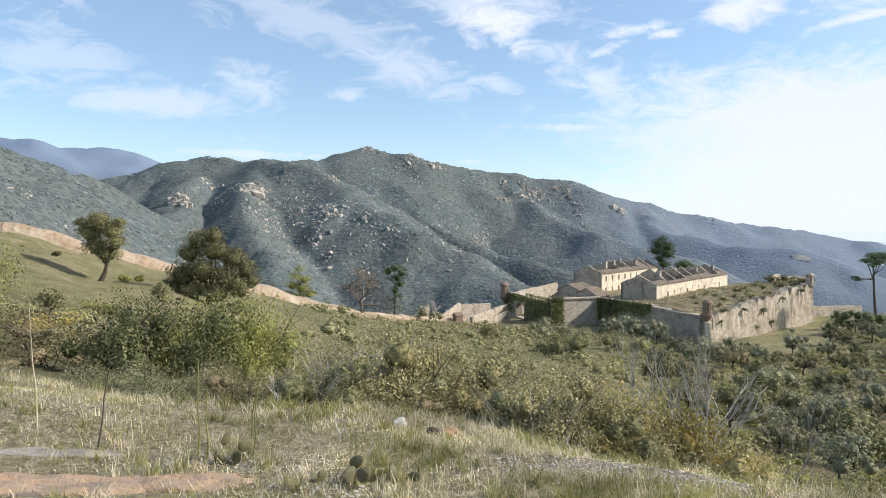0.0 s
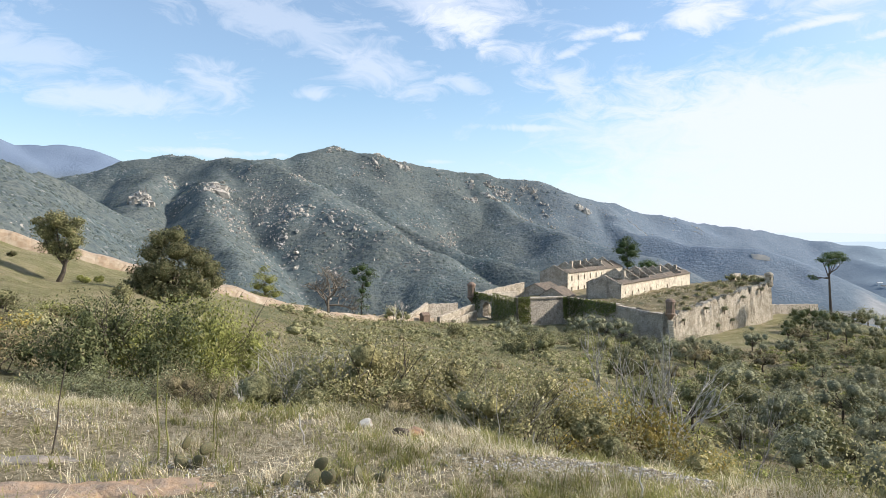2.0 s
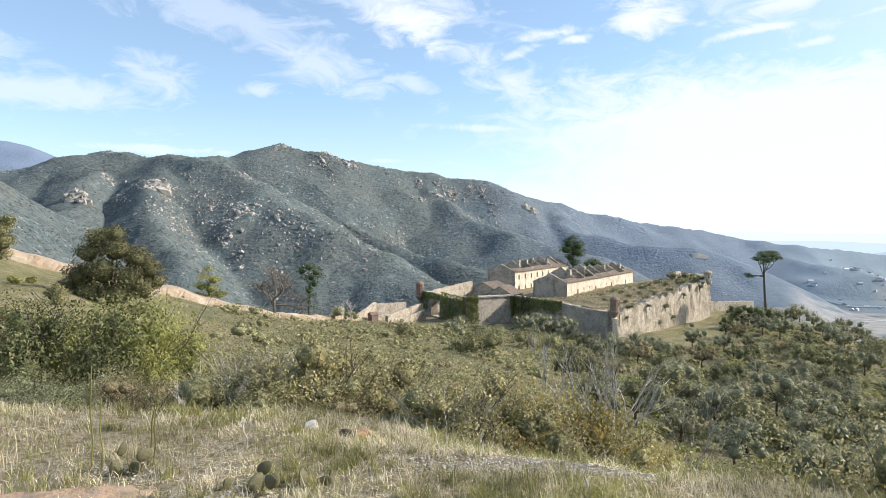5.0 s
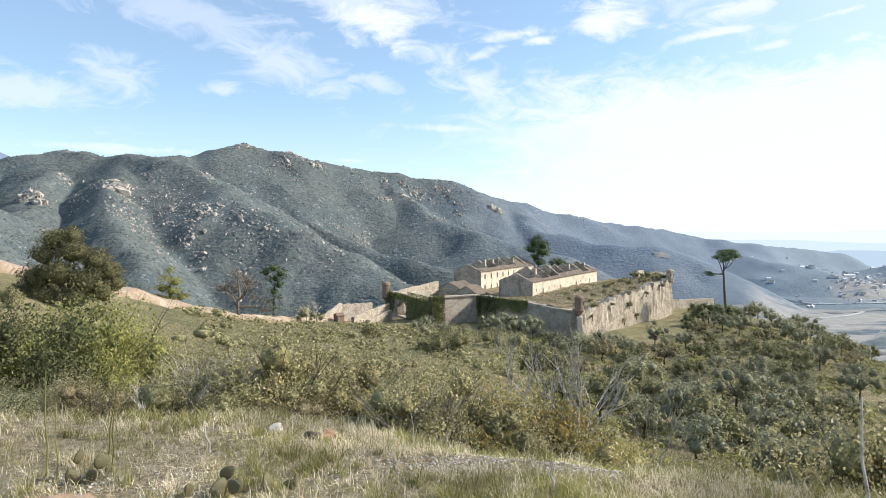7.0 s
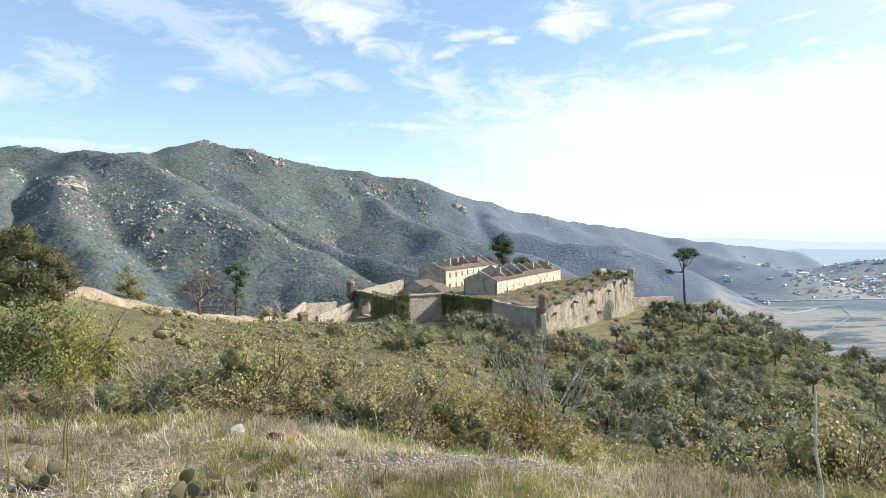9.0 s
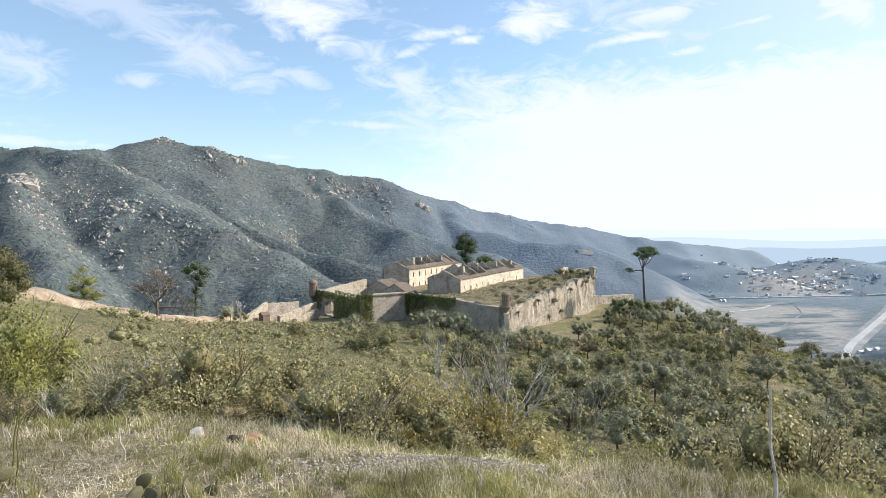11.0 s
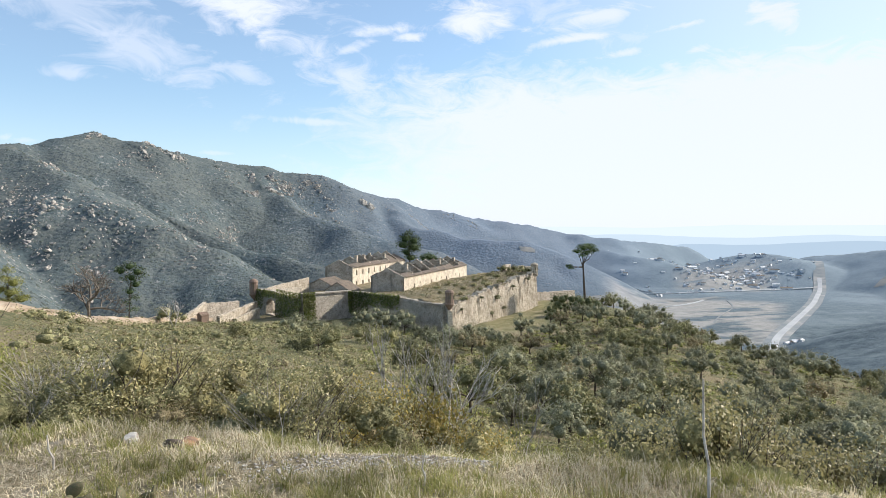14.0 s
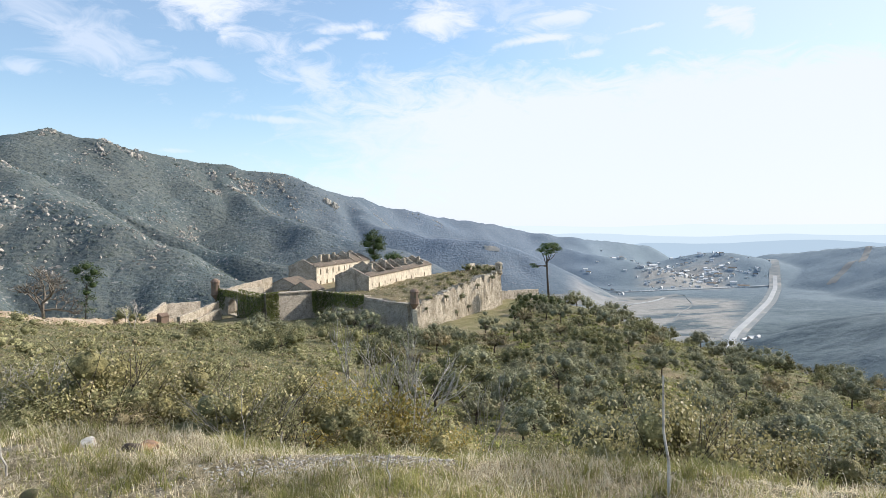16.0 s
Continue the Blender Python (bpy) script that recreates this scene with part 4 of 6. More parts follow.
def limb_tree(name, label, x, y, z, height, trunk_h, trunk_r, blobs, count, leaf, leaf_mat, lean=(0, 0), aspect=0.5, core=0.5, category="tree", group="", shell=(0.5, 1.14), bark=None):
    """A tapered trunk with a limb to each lump of the crown."""
    ob = tagged(new(name), label, category, group)
    ob.location = (x, y, z)
    top = Vector((lean[0], lean[1], trunk_h))
    soup = Soup()
    mid = top * 0.5 + Vector((rng.normal(0, 0.1), rng.normal(0, 0.1), 0))
    soup.tube([(0, 0, -0.6), (0, 0, 0.1), mid, top], [trunk_r * 1.6, trunk_r * 1.1, trunk_r * 0.85, trunk_r * 0.65], 8)
    for b in blobs:
        end = Vector(b[:3])
        start = top.lerp(mid, rng.uniform(0, 0.4))
        bend = start.lerp(end, 0.5) + Vector((rng.normal(0, 0.15), rng.normal(0, 0.15), 0.1 * height * rng.uniform(-0.4, 0.6)))
        soup.tube([start, bend, end], [trunk_r * 0.42, trunk_r * 0.28, trunk_r * 0.1], 5)
    part("trunk", soup.data("trunk", bark or BARK), ob)
    soup = Soup()
    crown(soup, blobs, count, leaf, aspect, core, shell=shell)
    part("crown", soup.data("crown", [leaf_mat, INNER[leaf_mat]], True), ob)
    return ob


# trees of the left-hand slope
x, y, z = spot(-26.6, 62)
limb_tree("holm_oak", "dark green holm oak with a bare trunk on the meadow slope", x, y, z, 5.8, 1.5, 0.2,
          [(-0.9, 0, 3.9, 1.0, 0.95), (0.7, 0.2, 4.1, 1.05, 0.95), (0.0, -0.3, 4.8, 0.95, 0.8), (1.2, 0, 3.1, 0.85, 0.8), (0.5, 0.3, 2.1, 0.95, 0.7), (-0.5, 0.2, 2.7, 1.0, 0.9), (-1.5, 0, 4.7, 0.55, 0.45), (1.5, 0, 4.7, 0.55, 0.45)],
          6800, 0.17, LEAF_OAK, (0.5, 0), core=0.62)
x, y, z = spot(-18.9, 60)
limb_tree("holm_oak", "broad dense holm oak reaching to the ground beside the track", x, y, z - 0.2, 6.8, 1.4, 0.3,
          [(-0.9, 0, 5.4, 1.1, 0.9), (0.3, 0.2, 5.8, 0.9, 0.8), (-1.5, -0.2, 4.3, 1.1, 0.9), (0.6, -0.4, 4.6, 1.25, 1.0), (1.9, 0, 3.9, 1.2, 1.0), (2.9, 0.2, 3.0, 1.1, 1.0), (1.6, -0.6, 2.4, 1.3, 1.1),
           (-0.4, -0.7, 3.0, 1.4, 1.2), (-2.0, -0.3, 2.6, 1.3, 1.1), (-3.0, 0, 1.5, 1.1, 1.0), (-1.2, -0.8, 1.3, 1.3, 1.0), (0.8, -0.9, 1.1, 1.3, 1.0), (2.6, -0.3, 1.5, 1.2, 1.0), (3.4, 0.3, 2.0, 0.8, 0.8), (-3.6, 0.2, 0.7, 0.8, 0.7)],
          19000, 0.16, LEAF_OAK, core=0.7)
x, y, z = spot(-11.9, 100)
limb_tree("young_pine", "young green pine below the dirt track", x, y, z, 5.4, 3.2, 0.15,
          [(0, 0, 5.0, 0.8, 0.9), (-0.6, 0, 4.0, 1.0, 0.8), (0.7, 0.1, 3.6, 1.1, 0.8), (-1.0, 0, 2.8, 1.1, 0.8), (0.4, -0.3, 2.4, 1.2, 0.8), (1.5, 0, 1.6, 1.1, 0.7), (-1.6, 0, 1.4, 1.1, 0.7), (0, -0.4, 1.2, 1.2, 0.8)],
          3600, 0.22, LEAF_FRESH, aspect=0.3)
for az, r, h in ((-8.7, 108, 1.7), (-9.8, 104, 1.3), (-12.8, 99, 1.4), (-1.4, 140, 3.2), (-0.6, 141, 2.6), (-3.0, 138, 1.6)):
    x, y, z = spot(az, r)
    limb_tree("roadside_bush", "low green bush beside the dirt track", x, y, z, h, h * 0.3, 0.06, lobes(6, h * 0.55, (h * 0.3, h * 0.8), h * 0.38), 500, 0.2, LEAF_GREY, category="bush")
x, y, z = spot(-4.1, 134)
limb_tree("small_tree", "small dark evergreen tree leaning over the valley", x, y, z, 10.8, 7.0, 0.1,
          [(-1.2, 0, 9.4, 1.4, 1.1), (0.2, 0, 10.1, 1.4, 1.0), (1.5, 0, 9.1, 1.4, 1.0), (0.6, 0.2, 8.1, 1.3, 1.0), (2.4, 0, 8.2, 1.0, 0.8), (-0.6, 0, 7.8, 1.1, 0.9), (1.2, 0, 6.9, 1.2, 0.9), (0.2, 0, 5.6, 1.2, 0.9), (1.0, 0, 4.4, 1.1, 0.8), (-0.4, 0.2, 3.4, 1.2, 0.9), (0.6, 0, 2.2, 1.2, 0.9)], 2200, 0.24, LEAF_PINE, (0.3, 0))


def bare_tree(name, label, x, y, z, height, spread, radius, depth, mat, seed, trunks=1, category="tree", fork=3, twig=0.1):
    """A leafless tree or shrub: a trunk that forks again and again."""
    local = random.Random(seed)
    ob = tagged(new(name), label, category)
    ob.location = (x, y, z)
    trunk, twigs = Soup(), Soup()

    def grow(p, d, length, rad, level):
        q = p + d * length * 0.5 + Vector([local.gauss(0, 0.07) * length for _ in range(3)])
        e = q + (d + Vector([local.gauss(0, 0.2) for _ in range(3)])).normalized() * length * 0.5
        (trunk if level < 2 else twigs).tube([p, q, e], [rad, rad * 0.82, rad * 0.62], 6 if level < 2 else 3)
        if level < depth:
            for k in range(fork if level < depth - 1 else fork + 1):
                side = Vector((local.gauss(0, 1), local.gauss(0, 1), local.gauss(0.25, 0.5))).normalized()
                way = (d + side * spread).normalized()
                grow(p.lerp(e, local.uniform(0.55, 1.0)) if k else e, way, length * local.uniform(0.6, 0.85), rad * 0.58, level + 1)

    for k in range(trunks):
        a = 6.283 * k / trunks + local.uniform(0, 0.6)
        d = Vector((0.35 * math.cos(a), 0.35 * math.sin(a), 1)).normalized() if trunks > 1 else Vector((0.12, 0, 1)).normalized()
        if trunk.v:
            part("trunk", trunk.data("trunk", mat), ob)
            trunk.v, trunk.f, trunk.m, trunk.n = [], [], [], 0
        grow(Vector((0.05 * math.cos(a) * trunks, 0.08 * math.sin(a) * trunks, -0.2)), d, height * 0.36, radius, 0)
    part("trunk", trunk.data("trunk", mat), ob)
    tagged(part("branch_work", twigs.data("branch_work", mat), ob), kind="stuff")
    return ob


x, y, z = spot(-6.8, 112)
bare_tree("bare_tree", "leafless grey tree beside the dirt track", x, y, z, 10.6, 1.15, 0.32, 4, TIMBER, 3, fork=4)
x, y, z = spot(-0.9, 128)
bare_tree("bare_tree", "pale leafless sapling below the track", x, y, z, 5.0, 0.5, 0.09, 4, PALE_WOOD, 5, 2)

# trees within and behind the fort
limb_tree("fir_tree", "tall dark conifer behind the barracks roofs", 72.8, 226.6, -16, 15.5, 12, 0.3,
          [(0, 0, 14.6, 1.875, 1.5), (-1.38, 0, 13.2, 2.375, 1.875), (1.61, 0, 12.4, 2.5, 1.875), (-2.185, 0, 11, 2.75, 1.875), (1.38, -0.5, 10.2, 3, 2), (-1.0, 0, 8.4, 2.2, 1.6), (2.6, 0, 8.8, 1.8, 1.3), (0.5, 0, 6.5, 2.4, 1.6)],
          6800, 0.34, LEAF_PINE, aspect=0.35, core=0.58)
limb_tree("fir_tree", "lower dark conifer behind the barracks roofs", 75.2, 213.5, -16, 9, 6, 0.25,
          [(-1.495, 0, 6.6, 1.875, 1.5), (0.46, 0, 7.1, 2, 1.625), (2.185, 0, 6.2, 1.75, 1.375), (0.8, 0, 5.0, 2.0, 1.3), (-1.2, 0, 4.8, 1.7, 1.3)], 3600, 0.32, LEAF_PINE, aspect=0.35, core=0.45)
limb_tree("umbrella_pine", "tall umbrella pine with a flat dark crown on the crest", 93.8, 147.8, -17.0, 13.5, 9.4, 0.3,
          [(-0.6, 0, 12.9, 1.8, 1.1), (1.4, 0.2, 13.0, 1.8, 1.1), (-2.2, 0, 12.0, 1.4, 0.8), (2.7, 0.3, 12.2, 1.3, 0.8), (0.6, 0.4, 11.6, 1.7, 0.9), (-1.0, -0.3, 11.0, 1.0, 0.6), (-4.6, 0, 8.4, 1.0, 0.55), (-3.9, 0.2, 7.9, 0.9, 0.5)],
          6400, 0.24, LEAF_PINE, (-0.6, 0), 0.3, 0.4, bark=BARK)

# dry weeds over the turf of the fort
for leaf_mat, count, size, tall, seed, tag in ((LEAF_HEATH, 7000, 0.34, 0.5, 141, "dry brown weeds on the turf of the fort"), (BLADE_DRY, 3000, 0.3, 0.35, 142, "straw-coloured dead grass on the turf of the fort"), (LEAF_GREY, 3600, 0.34, 0.7, 143, "dull green weeds on the turf of the fort")):
    local = np.random.default_rng(seed)
    u, w = local.uniform(0.02, 0.99, count), local.uniform(0.0, 0.9, count)
    xy, z = fort_turf(u, w)
    keep = waves(xy[:, 0], xy[:, 1], 7, seed) + local.normal(0, 0.25, count) > 0.0
    soup = Soup()
    soup.leaves(np.column_stack([xy, z + local.uniform(0, 1, count) ** 1.6 * tall])[keep], np.tile(np.array([0.2, -0.6, 0.6]), (int(keep.sum()), 1)), size, 0.4, 0, 0.7)
    tagged(new("weeds", soup.data("weeds", leaf_mat)), tag, "weeds", kind="stuff")

# shrubs on the ruined wall top
for u, w, s in ((0.16, 0.02, 0.8), (0.36, 0.06, 0.7), (0.46, 0.1, 1.0), (0.58, 0.05, 0.9), (0.64, 0.2, 1.3), (0.74, 0.12, 1.2), (0.80, 0.28, 1.8), (0.86, 0.2, 1.6), (0.9, 0.1, 1.3), (0.97, 0.05, 1.5), (0.5, 0.3, 0.8), (0.34, 0.35, 0.7), (0.7, 0.4, 1.0), (0.26, 0.5, 0.8), (0.44, 0.6, 0.9), (0.1, 0.15, 0.5), (0.2, 0.12, 0.6), (0.3, 0.2, 0.6), (0.4, 0.2, 0.7), (0.52, 0.2, 0.7), (0.6, 0.35, 0.8), (0.16, 0.3, 0.5), (0.36, 0.5, 0.6), (0.56, 0.55, 0.9), (0.68, 0.6, 1.0), (0.8, 0.5, 1.1), (0.9, 0.35, 1.3), (0.78, 0.15, 1.0), (0.94, 0.18, 1.2)):
    x = (B[0] + (E_[0] - B[0]) * u) * (1 - w) + (40 + 52 * u) * w
    y = (B[1] + (E_[1] - B[1]) * u) * (1 - w) + (160 + 45 * u) * w
    z = float(np.interp(u, [0, 0.2, 0.45, 0.75, 1], [-15.2, -13.9, -12.7, -11.2, -10.4]))
    z = z + (np.interp(u, [0, 1], [-14.9, -13.6]) - z) * min(1, w * 1.15) ** 0.8 + 0.8 * math.sin(min(1, w * 2.2) * math.pi) * u + 0.9 * math.sin(min(1, w * 1.3) * math.pi)
    limb_tree("rampart_bush", "dusty green bush rooted in the ruined rampart", x, y, z - 0.3, s * 1.3, s * 0.4, 0.05, lobes(6, s * 1.0, (s * 0.3, s * 1.0), s * 0.5), 320, 0.26, LEAF_GREY if s < 1.5 else LEAF_OAK, category="bush")


def ivy(label, a, b, low, high, count, dense=1.0):
    """A mat of ivy on a wall face from a to b."""
    soup = Soup()
    d = Vector((b[0] - a[0], b[1] - a[1], 0))
    nrm = Vector((d.y, -d.x, 0)).normalized()
    if nrm.y > 0:
        nrm = -nrm
    u = rng.uniform(0, 1, count)
    w = rng.uniform(0, 1, count) ** 0.8
    keep = waves(u * d.length, w * 6, 3.5, 41) * 0.6 + w * dense > 0.05
    u, w = u[keep], w[keep]
    out = 0.15 + 0.35 * np.abs(waves(u * d.length, w * 7, 2.0, 42)) + rng.uniform(0, 0.12, len(u)) + (1 - w) * 0.5
    at = np.stack([a[0] + d.x * u + nrm.x * out, a[1] + d.y * u + nrm.y * out, low + (high - low) * w], 1)
    soup.leaves(at, np.tile(np.array([nrm.x, nrm.y, 0.5]), (len(u), 1)), 0.32, 0.8, 0, 0.5)
    return tagged(new("ivy", soup.data("ivy", LEAF_IVY)), label, "ivy", kind="stuff")


ivy("green ivy hanging over the corner of the gate wall", A, (27.6, 157.2), -20.5, -13.6, 1500, 1.6)
ivy("green ivy spilling down the bastion wall", (36.0, 160.4), C, -20, -13.9, 800, 1.4)
ivy("green ivy over the shaded bastion wall", C, (40.0, 154.2), -20, -13.8, 1500, 1.2)
ivy("dark ivy along the bastion wall top", (40.0, 154.2), (44.4, 144.3), -17, -13.8, 1400, 0.9)
ivy("thick ivy over the gate wall", (A[0], A[1]), (A[0] - 0.5 * (A[0] - G[0]), A[1] + 0.5 * (G[1] - A[1])), -21, -13.8, 3200, 1.6)
ivy("thick ivy round the archway", (A[0] - 0.78 * (A[0] - G[0]), A[1] + 0.78 * (G[1] - A[1])), G, -20, -14.6, 900, 1.2)
ivy("ivy over the arch of the gate", (A[0] - 0.5 * (A[0] - G[0]), A[1] + 0.5 * (G[1] - A[1])), (A[0] - 0.8 * (A[0] - G[0]), A[1] + 0.8 * (G[1] - A[1])), -16.2, -14.5, 700, 1.5)


def clear_of_fort(x, y):
    """True outside the fort, its yard and the causeway."""
    r, a = np.hypot(x, y), np.degrees(np.arctan2(x, y))
    wall = np.interp(a, [-2, 2, 5, 9, 13, 17, 21.2, 24.5, 28.4, 30, 33], [149, 150, 152, 155, 158, 143, 130, 131, 140, 150, 400])
    yard = (a > 24.2) & (a < 29.3) & (r > 137)
    return ((r < wall - 2.5) | (a > 30)) & ~yard


# trees of the slope below the bastion
def slope_trees():
    makers = []
    for k, (leaf, tall, bark) in enumerate(((LEAF_OLIVE, 3.6, BARK), (LEAF_OLIVE, 4.4, BARK), (LEAF_OAK, 3.8, BARK), (LEAF_OAK, 3.0, BARK), (LEAF_OLIVE, 3.0, BARK), (LEAF_HEATH, 3.2, BARK))):
        label = ("grey-green olive tree on the scrubby slope", "dark holm oak on the scrubby slope", "dull brownish tree on the scrubby slope")[(0, 0, 1, 1, 0, 2)[k]]
        makers.append(limb_tree("slope_tree", label, 0, 0, -400, tall, tall * 0.38, 0.11, lobes(15, tall * 0.44, (tall * 0.34, tall * 0.95), tall * 0.2, 0.95), 820, 0.215, leaf, group="trees below the fort", core=0.45))
    local = np.random.default_rng(12)
    placed = []
    while len(placed) < 270:
        a, r = local.uniform(17, 66), 37 + 151 * local.uniform(0, 1) ** 0.8
        x, y = r * math.sin(radians(a)), r * math.cos(radians(a))
        if not clear_of_fort(np.array(x), np.array(y)) or (a < 22 and r > 100):
            continue
        if a < 27 and r < 38:
            continue
        if a < 30 and r < 60 and local.random() < 0.6 or (a < 24 and r < 95 and local.random() < 0.7):
            continue
        gap = 3.0 + r * 0.012
        if any((x - p) ** 2 + (y - q) ** 2 < gap * gap for p, q in placed):
            continue
        placed.append((x, y))
        k = local.choice(6, p=[0.24, 0.2, 0.18, 0.16, 0.14, 0.08])
        z = float(near_height(np.array([x]), np.array([y]))[0])
        s = local.uniform(0.75, 1.35)
        copy_thing(makers[k], pose(x, y, z - 0.2, rz=local.uniform(0, 360)) @ Matrix.Scale(s, 4))
    for m in makers:
        for o in (*m.children_recursive, m):
            bpy.data.objects.remove(o)


slope_trees()
for az, r, s in ((8.2, 118, 4.2), (10.2, 122, 3.6), (11.6, 132, 2.6), (13.8, 146, 5.2), (15.0, 144, 6.2), (16.2, 141, 6.0), (17.4, 138, 4.8), (18.8, 124, 3.2), (19.8, 121, 3.4), (21.2, 121, 4.2), (23.0, 124, 4.4), (20.4, 112, 4.2), (27.2, 132, 5.2), (24.2, 122, 4.0), (22.3, 119, 3.6), (29.6, 146, 4.5), (31.2, 160, 6.0), (32.9, 160, 5.0), (30.4, 168, 5.0)):
    x, y, z = spot(az, r)
    s *= 1.12
    limb_tree("wall_tree", "grey-green tree at the foot of the fort", x, y, z - 0.2, s, s * 0.3, 0.12, lobes(14, s * 0.44, (s * 0.2, s * 0.88), s * 0.23, 0.9), 1000, 0.22, LEAF_DARK if az > 29.5 else LEAF_OLIVE, group="trees below the fort", core=0.42)


def scrub(label, leaf_mat, total, seed, near, far, leaf, per, size, share, lo=-37, hi=66, meadow=0.0, rough=0.35):
    """Joined far scrub: many low clumps of leaves over the slope."""
    local = np.random.default_rng(seed)
    protos = []
    for k in range(5):
        soup = Soup()
        blobs = lobes(7, 0.95, (0.2, 0.75), 0.5, 0.75)
        crown(soup, blobs, per, leaf, 0.5, 0)
        for q in blobs[:4]:
            soup.lump(q[:3], (q[3] * 0.48, q[3] * 0.48, q[4] * 0.48), 1, 0.25, 3, 6)
        protos.append((np.concatenate(soup.v), np.concatenate(soup.f), np.concatenate(soup.m)))
    out = Soup()
    v, f, m, n = [], [], [], 0
    for _ in range(total):
        a, r = local.uniform(lo, hi), math.sqrt(local.uniform(near ** 2, far ** 2))
        x, y = r * math.sin(radians(a)), r * math.cos(radians(a))
        if not clear_of_fort(np.array(x), np.array(y)):
            continue
        if a < -11 and r > 36 and local.random() > meadow * (2.5 if r < 42 else 1):
            continue
        if waves(np.array(x), np.array(y), 26, seed) + local.normal(0, 0.18) < share:
            continue
        z = float(near_height(np.array([x]), np.array([y]))[0])
        pv, pf, pm = protos[local.integers(0, 5)]
        s, h, w = size * local.uniform(0.6, 1.35), size * local.uniform(0.55, 1.1), local.uniform(0, 6.283)
        c, q = math.cos(w), math.sin(w)
        v.append(np.stack([x + s * (pv[:, 0] * c - pv[:, 1] * q), y + s * (pv[:, 0] * q + pv[:, 1] * c), z - 0.1 + h * pv[:, 2]], 1))
        f.append(pf + n), m.append(pm)
        n += len(pv)
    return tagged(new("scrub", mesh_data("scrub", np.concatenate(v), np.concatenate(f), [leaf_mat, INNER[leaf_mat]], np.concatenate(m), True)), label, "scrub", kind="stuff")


scrub("grey-green scrub covering the slope", LEAF_GREY, 1150, 51, 28, 165, 0.14, 115, 1.4, -0.25)
scrub("dull heath scrub covering the slope", LEAF_HEATH, 1150, 52, 26, 165, 0.14, 82, 0.85, -0.1)
scrub("fresh green scrub between the trees", LEAF_FRESH, 1150, 53, 30, 165, 0.165, 82, 0.95, -0.25, lo=14)


def undergrowth(label, leaf_mat, total, seed, near, far, leaf, tall, lo, hi, level, meadow=False, aspect=0.4):
    """Low weeds and twigs between the clumps, joined."""
    local = np.random.default_rng(seed)
    a = np.radians(local.uniform(lo, hi, total))
    r = near * (far / near) ** local.uniform(0, 1, total)
    x, y = r * np.sin(a), r * np.cos(a)
    deg = np.degrees(a)
    on_meadow = (deg < -11.5) & (r > 36)
    keep = clear_of_fort(x, y) & (on_meadow if meadow else ~on_meadow) & (waves(x, y, 7, seed) + local.normal(0, 0.3, total) > level)
    if meadow:
        keep &= r < np.interp(deg, [-37, -22, -16, -10], [85, 85, 89, 100])
    x, y, r = x[keep], y[keep], r[keep]
    z = near_height(x, y) + local.uniform(0, 1, len(x)) ** 1.5 * tall
    soup = Soup()
    soup.leaves(np.stack([x, y, z], 1), np.tile(np.array([0.0, -0.6, 0.5]), (len(x), 1)), leaf * (0.14 + r / 75), aspect, 0, 0.8)
    return tagged(new("undergrowth", soup.data("undergrowth", leaf_mat)), label, "undergrowth", kind="stuff")


undergrowth("grey-green low growth between the shrubs", LEAF_GREY, 80000, 131, 16, 165, 0.2, 0.95, -37, 66, -0.35)
undergrowth("brownish dry growth between the shrubs", LEAF_HEATH, 60000, 132, 9, 165, 0.17, 0.7, -37, 66, -0.25)
undergrowth("straw-coloured dry weeds on the meadow", LEAF_HEATH, 30000, 133, 27, 95, 0.1, 0.15, -38, -10, -0.1, True, 0.25)
undergrowth("short green weeds on the meadow", LEAF_GREY, 24000, 134, 27, 95, 0.1, 0.15, -38, -10, 0.0, True, 0.25)
for az, r, h, leaf in ((-30, 33, 1.2, LEAF_GREY), (-26, 34, 1.0, LEAF_HEATH), (-34, 31, 1.3, LEAF_GREY), (10.3, 72, 4.2, LEAF_OAK), (9.2, 74, 3.0, LEAF_OAK), (4.0, 96, 2.4, LEAF_GREY), (14.2, 108, 4.4, LEAF_GREY), (15.8, 112, 4.0, LEAF_GREY), (-22.5, 52, 1.5, LEAF_GREY), (-16.6, 53, 1.4, LEAF_GREY), (-25, 64, 0.8, LEAF_FRESH), (-24, 66, 0.7, LEAF_FRESH), (-29.5, 70, 0.6, LEAF_OAK)):
    x, y, z = spot(az, r)
    limb_tree("slope_bush", "rounded evergreen bush standing out of the scrub", x, y, z - 0.1, h, h * 0.3, 0.08, lobes(9, h * 0.45, (h * 0.25, h * 0.8), h * 0.27, 0.9), 1100, 0.055 * h ** 0.3 + r * 0.0018, leaf, category="bush")

for u, z, h in ((0.1, -16.4, 0.9), (0.47, -15.4, 1.5), (0.3, -14.6, 0.7), (0.66, -13.2, 0.8), (0.85, -12.0, 0.9), (0.42, -18.6, 1.2), (0.55, -18.2, 1.0)):
    x, y = B[0] + (E_[0] - B[0]) * u + 0.3, B[1] + (E_[1] - B[1]) * u - 0.4
    limb_tree("wall_bush", "dusty green bush growing out of the ruined wall", x, y, z, h, h * 0.3, 0.05, lobes(6, h * 0.6, (h * 0.2, h * 0.8), h * 0.4), 300, 0.22, LEAF_OLIVE, category="bush")

for az, r, h in ((29.3, 62, 2.2), (28.9, 64, 1.6)):
    x, y, z = spot(az, r)
    limb_tree("rusty_bush", "rust-coloured dry bush between the slope trees", x, y, z + 0.6, h, h * 0.4, 0.05, lobes(7, h * 0.5, (h * 0.4, h * 0.9), h * 0.35), 600, 0.17, LEAF_RUST, category="bush")

